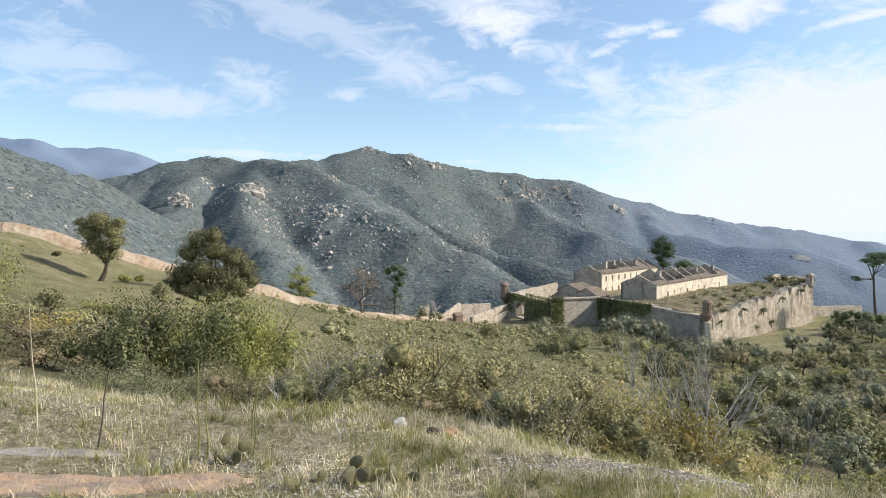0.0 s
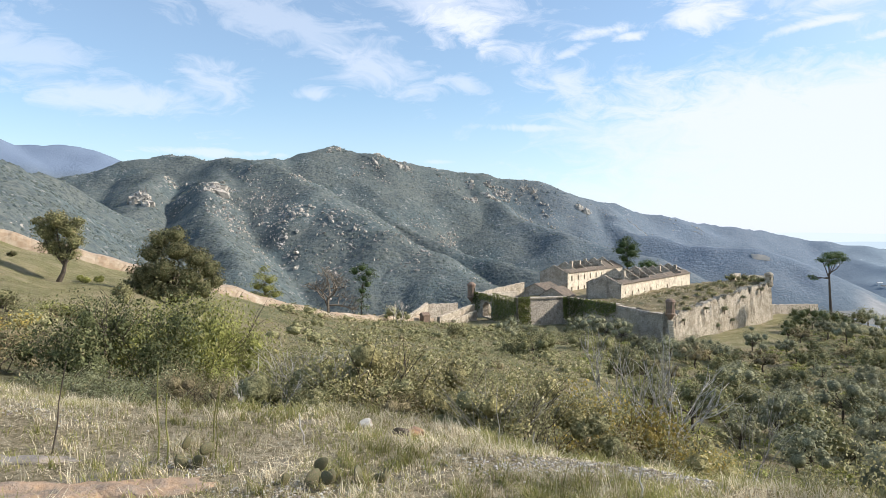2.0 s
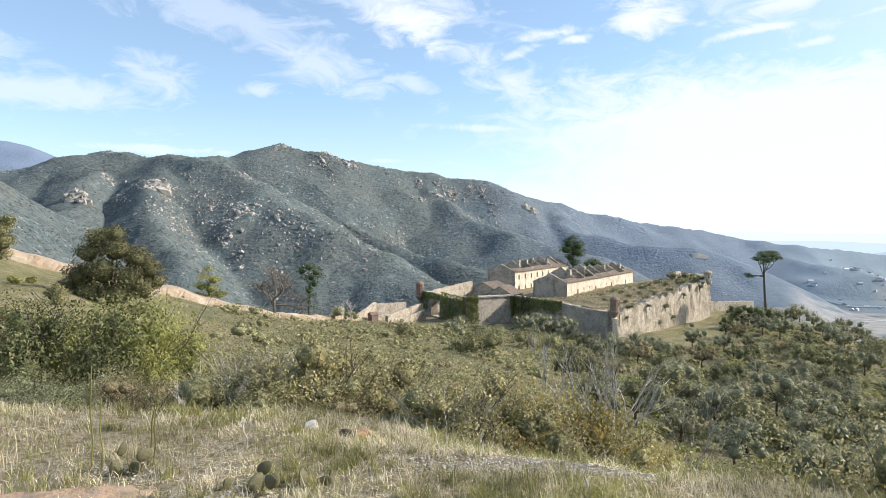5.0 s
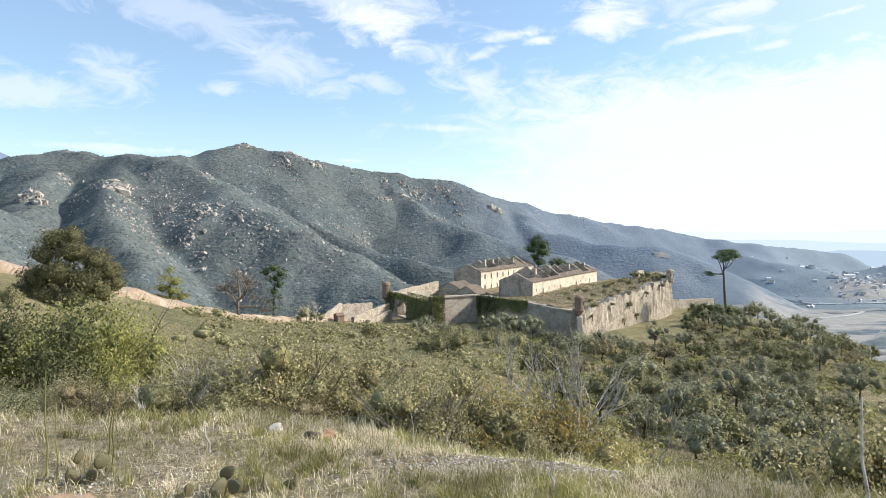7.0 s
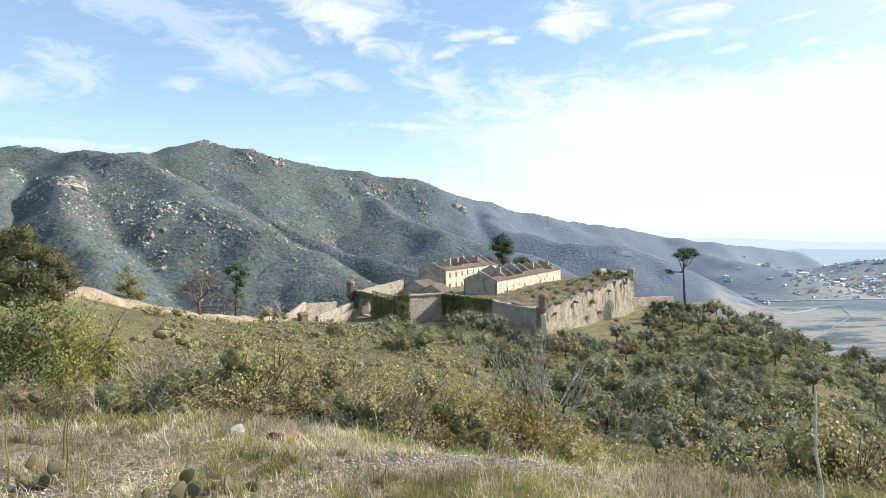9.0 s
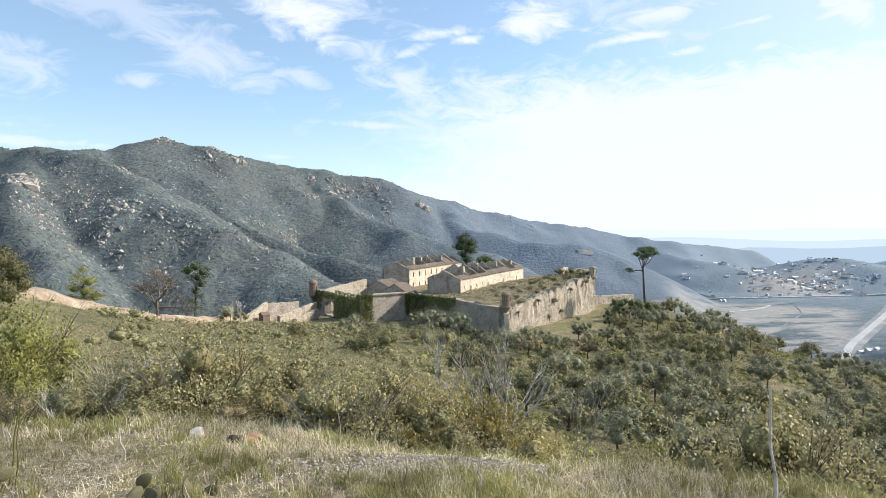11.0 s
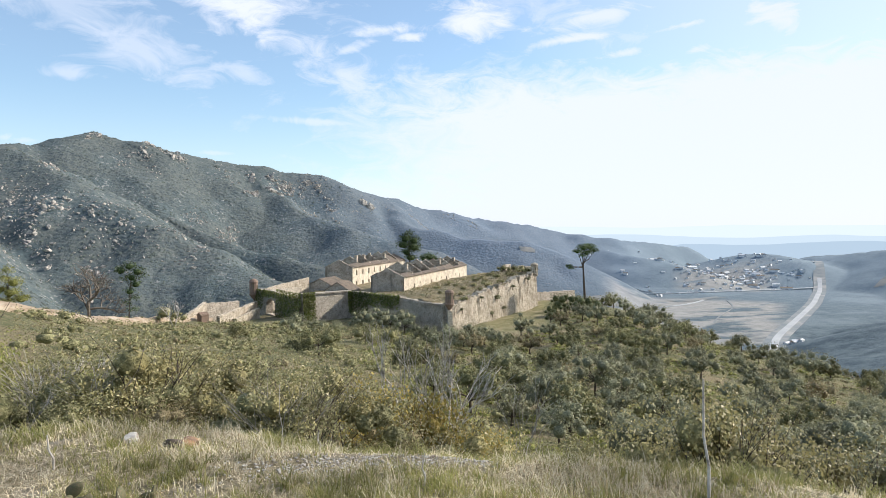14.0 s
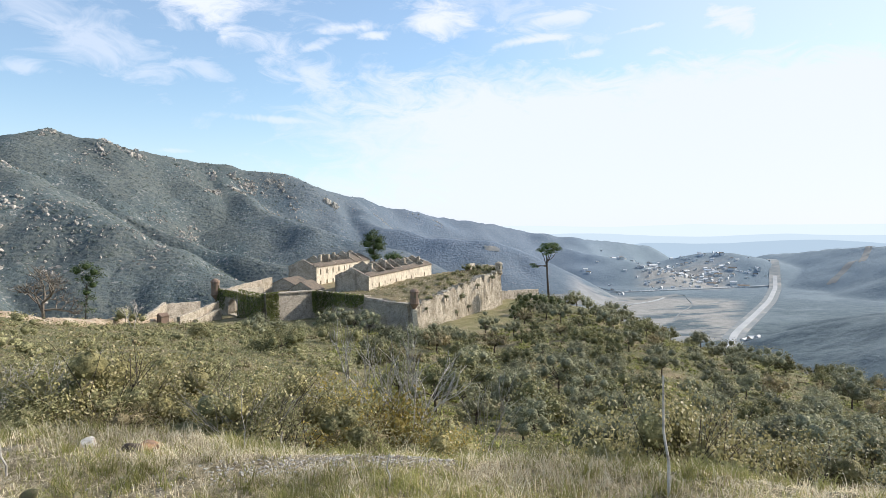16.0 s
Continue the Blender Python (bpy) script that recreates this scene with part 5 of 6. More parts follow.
# ---- rocks and bushes of the mountains ----
# degrees to the right of +y, distance, spread, how many, size
CRAGS = [
    (-21.0, 1882, 24, 22, 20), (-15.4, 1870, 24, 20, 17), (-17.4, 1918, 50, 13, 5.5), (-19.5, 2152, 50, 13, 5.5), (-14.1, 1786, 70, 51, 6), (-12.3, 1738, 80, 60, 5), (-9.6, 1612, 80, 60, 5), (-10.7, 1882, 50, 13, 5.5), (-8.2, 1552, 80, 54, 5), (-4.0, 1474, 90, 51, 4.5), (-2.1, 2098, 50, 13, 5.5), (-2.6, 1942, 50, 13, 5.5)]
TORS = [
    (-3.3, 2368, 45, 26, 9), (-1.1, 2362, 60, 24, 8), (-6.3, 2452, 16, 12, 8), (0.8, 2392, 50, 13, 5.5), (5.2, 2314, 18, 14, 9), (6.6, 2434, 32, 26, 11), (8.3, 2476, 28, 18, 9), (9.4, 2500, 26, 14, 10), (14.5, 2488, 12, 9, 15), (9.6, 2542, 50, 13, 5.5), (3.6, 2350, 50, 13, 5.5), (12.4, 2446, 50, 13, 5.5)]
SCREES = [
    (18.1, 2602, 50, 13, 5.5), (21.1, 2842, 50, 13, 5.5), (1.7, 1324, 70, 20, 4), (-0.2, 1792, 50, 13, 5.5), (-31.2, 808, 45, 16, 3.4), (-32.2, 850, 40, 14, 3.2), (-27.6, 934, 50, 13, 5.5), (-29.8, 688, 40, 16, 3), (-10.5, 1534, 50, 13, 5.5), (-7.7, 1462, 50, 13, 5.5), (4.5, 2128, 50, 13, 5.5), (10.1, 2296, 50, 13, 5.5)]


def build_outcrops():
    """Each outcrop is a few broken groups of blocks, tight at the heart and strung out downhill, with loose stones between."""
    local = np.random.default_rng(71)
    for az, r, spread, count, size in CRAGS + TORS + SCREES:
        cx, cy = r * math.sin(radians(az)), r * math.cos(radians(az))
        out = np.array((cx, cy)) / r
        side = np.array((out[1], -out[0]))
        soup = Soup()
        groups = [(local.normal(0, spread * 1.1), local.normal(0, spread * 1.1), local.uniform(0.5, 1.3)) for _ in range(max(3, count // 4))]
        for k in range(int(count * 5.5)):
            g = groups[int(len(groups) * local.uniform(0, 1) ** 1.6)]
            loose = 1.0 if local.random() < 0.16 else 0.34
            u, w = g[0] + local.normal(0, spread * loose * 0.8), g[1] + local.normal(0, spread * loose * 1.3)
            x, y = cx + side[0] * u + out[0] * w, cy + side[1] * u + out[1] * w
            z = float(land(np.array([x]), np.array([y]))[0])
            s = size * g[2] * (0.19 + 0.72 * local.uniform(0.0, 1.0) ** 2.8) * (0.5 if loose == 1.0 else 1.0)
            soup.lump((x, y, z + s * 0.05), (s * local.uniform(0.6, 1.5), s * local.uniform(0.6, 1.5), s * local.uniform(0.5, 1.3)), 0, 0.5, 3, 5)
        tagged(new("rock_outcrop", soup.data("rock_outcrop", BOULDER)), "pale granite boulders scattered on the scrubby mountainside", "rocks", kind="stuff")


build_outcrops()


def build_mountain_bushes(total=44000):
    local = np.random.default_rng(72)
    a = np.radians(local.uniform(-40, 36, total))
    r = 750 * (3300 / 750) ** local.uniform(0, 1, total)
    x, y = r * np.sin(a), r * np.cos(a)
    z = land(x, y)
    keep = (z > FLOOR + 30) & (np.degrees(a) < 13 + local.normal(0, 3, total)) & (waves(x, y, 160, 73) + local.normal(0, 0.35, total) > -0.3)
    x, y, z, r = x[keep], y[keep], z[keep], r[keep]
    n = len(x)
    s = local.uniform(1.5, 3.6, n) * (0.7 + r / 3500)
    h = s * local.uniform(0.35, 0.75, n)
    w = np.linspace(0, 2 * math.pi, 6)[:-1]
    ring = np.stack([x[:, None] + s[:, None] * np.cos(w + 1) * local.uniform(0.7, 1.3, (n, 5)), y[:, None] + s[:, None] * np.sin(w + 1) * local.uniform(0.7, 1.3, (n, 5)), np.repeat(z[:, None] - 1.0, 5, 1)], -1)
    tip = np.stack([x + local.normal(0, 0.5, n), y + local.normal(0, 0.5, n), z + h], -1)[:, None]
    v = np.concatenate([ring, tip], 1).reshape(-1, 3)
    base = np.arange(n)[:, None, None] * 6
    f = (base + np.array([(k, (k + 1) % 5, 5) for k in range(5)])[None]).reshape(-1, 3)
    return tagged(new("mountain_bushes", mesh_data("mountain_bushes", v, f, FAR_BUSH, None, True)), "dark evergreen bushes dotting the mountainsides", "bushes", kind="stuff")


def far_bush_material():
    m, n = material("hazed_mountain_bush", 0.9, 0.1)
    one = n.add("ShaderNodeNewGeometry").outputs["Random Per Island"]
    # bush greens cooled to suit the haze in the mountain's colour
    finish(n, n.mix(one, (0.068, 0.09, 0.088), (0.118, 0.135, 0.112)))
    return m


FAR_BUSH = far_bush_material()
build_mountain_bushes()


MOTORWAY = [(990, 940), (1157, 1092), (1450, 1300), (1792, 1547), (2205, 1876), (2600, 2230), (2850, 2540), (3100, 2900)]
VIADUCT = [(1250, 2000), (1371, 1984), (1537, 1966), (1759, 1955), (2067, 1934), (2230, 1900)]


# ---- the valley: motorway, fields, houses, far hills ----


def ribbon(name, label, pts, width, mat, lift=2.5):
    """A road laid over the land along pts (x, y)."""
    d = np.concatenate([[0], np.cumsum([math.hypot(q[0] - p[0], q[1] - p[1]) for p, q in zip(pts, pts[1:])])])
    s = np.linspace(0, d[-1], int(d[-1] / 25) + 2)
    x, y = np.interp(s, d, [p[0] for p in pts]), np.interp(s, d, [p[1] for p in pts])
    k = np.ones(9) / 9
    x, y = (np.convolve(np.pad(q, 4, mode="reflect", reflect_type="odd"), k, "valid") for q in (x, y))
    tx, ty = np.gradient(x), np.gradient(y)
    ln = np.hypot(tx, ty)
    rows = []
    for side in (-0.5, -0.15, 0.15, 0.5):
        px, py = x - ty / ln * width * side, y + tx / ln * width * side
        rows.append((px, py))
    z = np.max([land(px, py) for px, py in rows], 0) + lift
    z = np.convolve(np.pad(z, 4, mode="edge"), k, "valid")
    v = np.stack([np.stack([px, py, z], -1) for px, py in rows] + [np.stack([*rows[0], z - 5], -1), np.stack([*rows[3], z - 5], -1)], 1).reshape(-1, 3)
    f = [(i * 6 + a, i * 6 + b, i * 6 + 6 + b, i * 6 + 6 + a) for i in range(len(s) - 1) for a, b in ((0, 1), (1, 2), (2, 3), (4, 0), (3, 5))]
    return tagged(new(name, mesh_data(name, v, f, mat)), label, "road", kind="structure")


VERGE = two_tone("bare_cutting", (0.22, 0.235, 0.235), (0.16, 0.19, 0.205), 0.03, (0.3, 0.3, 0.285), 0.012, bump=0.1)
ribbon("motorway_verge", "bare earth cutting beside the motorway", MOTORWAY, 42, VERGE, 0.8)
ribbon("motorway", "pale motorway running up the hazy valley", MOTORWAY, 15, TARMAC)
ribbon("motorway_viaduct", "pale motorway viaduct across the valley", VIADUCT, 16, TARMAC, 3)
ribbon("valley_road", "pale lane between valley fields", [(1150, 1640), (1300, 1640), (1450, 1680), (1560, 1760)], 9, TARMAC, 1.5)
ribbon("valley_road", "pale lane between valley fields", [(1210, 1330), (1330, 1440), (1500, 1560), (1620, 1720)], 4, VERGE, 1.0)


def field(x, y, length, width, turn, mat, lift=1.2):
    n = 12
    u, w = np.meshgrid(np.linspace(-0.5, 0.5, n), np.linspace(-0.5, 0.5, n), indexing="ij")
    c, s = math.cos(radians(turn)), math.sin(radians(turn))
    shape = 1 + 0.25 * waves(u * 300 + x, w * 300 + y, 210, 81)
    px, py = x + (u * length * c - w * width * s) * shape, y + (u * length * s + w * width * c) * shape
    z = land(px.ravel(), py.ravel()).reshape(px.shape) + lift
    i = np.arange(n * n).reshape(n, n)
    f = np.stack([i[:-1, :-1], i[1:, :-1], i[1:, 1:], i[:-1, 1:]], -1).reshape(-1, 4)
    return tagged(new("field", mesh_data("field", np.stack([px, py, z], -1).reshape(-1, 3), f, mat, None, True)), "pale dry field on the valley floor", "field", kind="structure")


for q in ((1120, 1700, 200, 50, 5), (1560, 1780, 240, 40, 15), (2420, 1760, 260, 30, 20), (2650, 1830, 300, 26, 30)):
    field(*q, FIELD)
for az, r in ((27.7, 2240),):
    field(r * math.sin(radians(az)), r * math.cos(radians(az)), 48, 26, -20, FIELD, 1.5)


def build_town():
    soup, roof = Soup(), Soup()
    soup.box((-7, -5, -3), (7, 5, 6))
    v = [(x, y, z) for x in (-7.6, 7.6) for y, z in ((-5.6, 5.8), (0, 9), (5.6, 5.8))]
    roof.quads(v, [(0, 3, 4, 1), (1, 4, 5, 2), (0, 2, 5, 3)])
    roof.quads(v, [(0, 1, 2, 2)][:0] + [(3, 5, 4, 4)][:0] or [(0, 2, 5, 3)])
    pale_top = roof.data("roof", WHITEWASH)
    walls, top = soup.data("house_wall", WHITEWASH), roof.data("roof", TILE)
    local = np.random.default_rng(83)
    spots = [(2080, 2160, 150, 90), (2200, 2520, 190, 50), (1135, 1035, 16, 5), (1950, 2350, 200, 4), (1500, 1950, 90, 3)]
    for cx, cy, wide, count in spots:
        for k in range(int(count * 1.6)):
            x, y = cx + local.normal(0, wide), cy + local.normal(0, wide * 0.6)
            if math.hypot(x, y) < 1400 and count > 10:
                continue
            z = float(land(np.array([x]), np.array([y]))[0])
            house = tagged(new("house"), "small pale house in the hazy valley", "house", "houses of the valley")
            big = local.uniform(0.45, 1.0) * (2.2 if local.random() < 0.12 else 1)
            house.matrix_basis = pose(x, y, z, rz=local.uniform(0, 180)) @ Matrix.Diagonal((big * 1.3, big, min(big, 1.3), 1))
            part("house_wall", walls, house)
            part("roof", pale_top if k % 4 else top, house)


build_town()


def build_lorries():
    box, cab = Soup(), Soup()
    box.box((-7, -1.3, 1.0), (6, 1.3, 4.2))
    cab.box((6.3, -1.25, 0.6), (8.6, 1.25, 3.4))
    load, front = box.data("trailer", WHITEWASH), cab.data("cab", WHITEWASH)
    for k, u in enumerate((0.22, 0.36, 0.44, 0.52, 0.545, 0.57, 0.78)):
        x, y = np.interp(u, np.linspace(0, 1, len(VIADUCT)), [p[0] for p in VIADUCT]), np.interp(u, np.linspace(0, 1, len(VIADUCT)), [p[1] for p in VIADUCT])
        z = float(land(np.array([x]), np.array([y]))[0]) + 4
        lorry = tagged(new("lorry"), "white lorry on the motorway viaduct", "lorry", "lorries on the viaduct")
        lorry.matrix_basis = pose(x, y - 5, z, rz=-8)
        part("trailer", load, lorry)
        part("cab", front, lorry)


build_lorries()
# hill strips with haze as glowing colour, paler with each layer
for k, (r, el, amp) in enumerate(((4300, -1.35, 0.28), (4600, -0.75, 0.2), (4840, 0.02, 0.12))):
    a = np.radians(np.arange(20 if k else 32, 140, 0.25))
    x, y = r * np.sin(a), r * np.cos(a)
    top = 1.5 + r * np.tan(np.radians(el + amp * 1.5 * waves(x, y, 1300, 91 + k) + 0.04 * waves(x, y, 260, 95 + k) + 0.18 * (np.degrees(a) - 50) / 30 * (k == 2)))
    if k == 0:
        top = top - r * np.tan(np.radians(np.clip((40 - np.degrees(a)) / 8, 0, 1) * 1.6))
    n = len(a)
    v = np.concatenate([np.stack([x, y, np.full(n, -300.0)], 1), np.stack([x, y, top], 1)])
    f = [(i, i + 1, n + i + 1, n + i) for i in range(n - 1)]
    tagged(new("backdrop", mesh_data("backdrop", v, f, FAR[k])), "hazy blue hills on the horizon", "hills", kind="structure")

# ---- shrubs round the terrace ----
def makers(dense):
    """Shrubs to copy: full of small leaves for the nearest, coarser for those further down the slope."""
    c, f = (2.0, 0.64) if dense else (0.62, 1.15)
    tag = "shrubs at the terrace edge" if dense else "shrubs of the slope"
    return {
        "grey": [shrub("grey-green evergreen shrub on the slope", LEAF_GREY, int(1400 * c), 0.055 * f, 0.85, 1.0, 10, group=tag) for _ in range(3)],
        "heath": [shrub("brownish heath shrub with fine twigs", LEAF_HEATH, int(1700 * c), 0.045 * f, 0.75, 0.85, 10, "heath_shrub", 0.3, group=tag, twigs=14) for _ in range(3)],
        "sage": [shrub("silvery sage-green shrub beside the grass terrace", LEAF_SAGE, int(1400 * c), 0.055 * f, 0.7, 0.75, 10, "sage_shrub", 0.4, group=tag) for _ in range(2)],
        "fresh": [shrub("bright green leafy shrub on the slope", LEAF_FRESH, int(1700 * c), 0.05 * f, 0.85, 1.0, 10, "green_shrub", 0.5, group=tag) for _ in range(2)],
        "dark": [shrub("dense dark evergreen bush beside the terrace", LEAF_DARK, int(1700 * c), 0.05 * f, 0.85, 1.0, 10, "dark_shrub", 0.5, group=tag) for _ in range(2)],
        "gloss": [shrub("glossy-leaved yellowish shrub on the slope", LEAF_GLOSS, int(1250 * c), 0.042 * f, 0.8, 1.1, 11, "glossy_shrub", 0.65, group=tag, twigs=12, core=0.32) for _ in range(2)],
        "ochre": [shrub("autumn-yellow leafy shrub on the slope", LEAF_OCHRE, int(850 * c), 0.055 * f, 0.7, 1.1, 11, "yellow_shrub", 0.7, group=tag, twigs=14, core=0.3) for _ in range(2)],
        "twiggy": [shrub("shrub with many bare grey twigs", LEAF_GREY, int(800 * c), 0.045 * f, 0.8, 0.95, 10, "twiggy_shrub", 0.4, PALE_WOOD, 24, tag, thick=0.006, core=0.4) for _ in range(2)]}


NEAR_KINDS, KINDS = makers(True), makers(False)
count_of = {k: 0 for k in KINDS}


def put(stock, kind, az, r, wide, tall, sink=0.1):
    x, y, z = spot(az, r)
    count_of[kind] += 1
    return copy_thing(stock[kind][count_of[kind] % len(stock[kind])], pose(x, y, z - sink, rz=(az * 77 + r * 131) % 360) @ Matrix.Diagonal((wide, wide, tall, 1)))


NEAR = [("fresh", -17.0, 12.8, 1.7, 2.0), ("fresh", -14.0, 13.0, 1.5, 1.8), ("fresh", -19.5, 12.8, 1.6, 2.0), ("dark", -22.3, 11.9, 1.7, 1.9), ("dark", -24.4, 11.7, 1.4, 1.6), ("dark", -20.6, 11.7, 1.3, 1.5), ("fresh", -15.6, 12.4, 1.1, 1.4), ("fresh", -12.0, 13.2, 1.1, 1.1),
        ("sage", -26.5, 10.5, 0.9, 0.65), ("sage", -23.8, 10.2, 0.8, 0.55), ("sage", -20.5, 10.0, 1.0, 0.8), ("sage", -21.8, 9.4, 0.8, 0.75), ("sage", -17.5, 10.2, 0.9, 0.75), ("sage", -14.4, 10.0, 0.9, 0.8), ("sage", -12.2, 9.6, 0.8, 0.7),
        ("heath", -18.0, 8.8, 0.8, 0.75), ("heath", -15.8, 8.6, 0.9, 0.8), ("heath", -13.6, 8.4, 0.8, 0.7), ("heath", -30.5, 12.0, 1.3, 0.9), ("heath", -33.5, 13.0, 1.4, 1.0), ("heath", -28.6, 14.5, 1.3, 0.9), ("sage", -32.0, 16, 1.1, 0.8),
        ("twiggy", -9.6, 8.0, 1.0, 0.9), ("twiggy", -7.4, 8.2, 1.1, 1.0), ("twiggy", -5.2, 8.0, 1.1, 0.95), ("sage", -10.2, 8.6, 0.9, 0.7), ("grey", -4.8, 7.3, 0.7, 0.5), ("gloss", -2.6, 8.0, 1.1, 1.0), ("gloss", 0.2, 8.3, 1.1, 1.0), ("gloss", 2.6, 8.2, 1.0, 0.9),
        ("heath", -1.0, 7.2, 0.7, 0.5), ("grey", 5.0, 7.9, 1.0, 0.8), ("twiggy", 7.4, 6.9, 0.9, 0.75), ("gloss", 9.6, 6.9, 0.8, 0.8), ("grey", 11.4, 7.0, 0.9, 0.75), ("heath", 13.2, 7.6, 1.0, 0.8),
        ("ochre", 15.4, 8.0, 0.9, 1.0), ("ochre", 17.4, 8.2, 0.9, 1.05), ("grey", 18.2, 7.3, 0.8, 0.6), ("ochre", 20.6, 8.3, 1.0, 1.1), ("ochre", 22.4, 8.4, 0.8, 0.95), ("grey", 20.2, 6.3, 0.6, 0.42), ("gloss", 24.2, 7.6, 0.9, 0.8), ("heath", 26.4, 7.4, 0.9, 0.6),
        ("grey", 29.0, 7.0, 0.8, 0.6), ("twiggy", 31.2, 6.9, 0.9, 0.6), ("gloss", 33.6, 7.0, 0.9, 0.7), ("fresh", 36.2, 6.7, 0.9, 0.65), ("heath", 38.0, 6.9, 0.8, 0.6), ("gloss", 41.4, 6.6, 0.95, 1.15), ("gloss", 43.6, 6.5, 0.95, 1.1), ("gloss", 45.6, 6.7, 0.9, 1.0),
        ("gloss", 49.4, 6.8, 1.0, 1.05), ("gloss", 51.8, 6.8, 1.0, 1.0), ("fresh", 53.4, 6.5, 0.6, 0.5), ("fresh", 56.0, 6.4, 0.8, 0.5), ("gloss", 58.2, 6.6, 0.8, 0.7), ("fresh", -35.5, 22.0, 2.2, 2.6), ("grey", -37.0, 18.0, 1.6, 1.8)]
for kind, az, r, wide, tall in NEAR:
    grow = 1.4 if r < 9 and az > -12 else 1.15
    put(NEAR_KINDS, kind, az, r, wide * (grow * 0.5 + 0.5), tall * grow)


def fill_shrubs(total=190):
    local = np.random.default_rng(101)
    done = []
    tries = 0
    while len(done) < total and tries < 6000:
        tries += 1
        a, r = local.uniform(-37, 62), math.sqrt(local.uniform(9.5 ** 2, 33 ** 2))
        if a < -9 and r < 14.5:
            continue
        x, y = r * math.sin(radians(a)), r * math.cos(radians(a))
        gap = 0.85 + r * 0.032
        if any((x - p) ** 2 + (y - q) ** 2 < gap * gap for p, q in done):
            continue
        done.append((x, y))
        p = [0.36, 0.24, 0.12, 0.12, 0.06, 0.01, 0.09] if a < 22 else [0.36, 0.16, 0.02, 0.3, 0.08, 0.0, 0.08]
        kind = ("grey", "heath", "sage", "fresh", "gloss", "ochre", "twiggy")[local.choice(7, p=p)]
        s = local.uniform(0.8, 1.3) * (0.9 + r * 0.012)
        put(KINDS, kind, a, r, s, s * local.uniform(0.6, 0.95))


fill_shrubs()
for stock in (*KINDS.values(), *NEAR_KINDS.values()):
    for m in stock:
        for o in (*m.children_recursive, m):
            bpy.data.objects.remove(o)
for az, r, h, rad, seed, trunks, tag in ((18.6, 13, 3.7, 0.03, 21, 3, "bleached leafless shrub rising from the scrub"), (20.6, 13.5, 3.4, 0.028, 22, 3, "bleached leafless shrub rising from the scrub"), (25.4, 9.0, 2.3, 0.014, 23, 1, "thin dead sapling among the shrubs"),
                                         (28.6, 8.6, 1.6, 0.01, 24, 2, "dead grey brush at the terrace edge"), (31.5, 7.6, 1.1, 0.009, 25, 3, "dead grey brush at the terrace edge"), (-12.6, 7.4, 0.75, 0.008, 26, 3, "pale dry stalks at the terrace edge"),
                                         (36.4, 6.2, 0.6, 0.012, 27, 1, "thin dead sapling among the shrubs"), (13.4, 14, 1.2, 0.02, 28, 3, "bleached leafless shrub rising from the scrub")):
    x, y, z = spot(az, r)
    bare_tree("dead_shrub", tag, x, y, z, h, 0.36, rad, 3, PALE_WOOD, seed, trunks, "shrub")

ORANGE = two_tone("orange_stone", (0.4, 0.24, 0.13), (0.27, 0.17, 0.1), 20.0, (0.2, 0.13, 0.09), 9.0, bump=0.8, dist=0.01)
SLAB_GREY = two_tone("grey_rock", (0.3, 0.27, 0.24), (0.2, 0.18, 0.16), 7.0, (0.36, 0.3, 0.24), 2.0, bump=0.7, dist=0.03)

# ---- the terrace: rock, stones, cactus, stakes, grass ----


def rock(name, label, x, y, wide, deep, high, mat, turn=0, seed=0, sink=0.3, tilt=0):
    local = np.random.default_rng(seed)
    n, m = 16, 30
    v = []
    for i in range(n + 1):
        a = math.pi * i / n
        for k in range(m):
            w = 2 * math.pi * k / m
            c, q = math.cos(a), math.sin(a)
            s = 1 + 0.2 * noise.noise((1.6 * math.cos(w), 1.6 * math.sin(w), seed)) + 0.12 * noise.noise((5 * math.cos(w), 5 * math.sin(w), seed + 3.3 + c)) + local.uniform(-0.03, 0.03)
            px, py = wide / 2 * s * q ** 0.6 * math.cos(w), deep / 2 * s * q ** 0.6 * math.sin(w)
            v.append((px, py, high * math.copysign(abs(c) ** 0.45, c) * (1 + 0.9 * noise.noise((px / high * 0.35, py / high * 0.35, seed)))))
    f = [(i * m + k, (i + 1) * m + k, (i + 1) * m + (k + 1) % m, i * m + (k + 1) % m) for i in range(n) for k in range(m)]
    z = float(near_height(np.array([x]), np.array([y]))[0])
    ob = new(name, mesh_data(name, v, f, mat, None, True))
    ob.matrix_basis = pose(x, y, z - high * sink, ry=tilt, rz=turn)
    return tagged(ob, label, "rock")


rock("rock_slab", "flat ochre rock slab level with the turf", -2.35, 3.76, 1.7, 0.34, 0.045, SLAB, 17, 2, 0.6, 6)
rock("rock_slab", "flat greyish rock slab level with the turf", -1.35, 4.08, 1.1, 0.3, 0.05, SLAB, 17, 5, 0.6, 6)
rock("rock_slab", "low grey rock ledge in the turf", -2.5, 4.3, 0.9, 0.16, 0.03, SLAB_GREY, 15, 7, 0.5, 6)
rock("white_stone", "small white stone lying in dry grass", -0.36, 5.55, 0.13, 0.1, 0.07, PEBBLE, 20, 3)
rock("brown_stone", "broken brown stone with an orange face", 0.05, 5.42, 0.17, 0.12, 0.07, ORANGE, 40, 4)
rock("brown_stone", "dark broken stone beside an orange one", -0.06, 5.36, 0.14, 0.1, 0.075, BARK, 10, 6)
rock("white_stone", "pale stone block on the far slope", 14.0, 41.0, 0.8, 0.6, 0.4, PEBBLE, 30, 8)
rock("rock_pile", "pale rocks among the slope trees", 36.0, 70.0, 2.2, 1.4, 0.9, BOULDER, 30, 9)


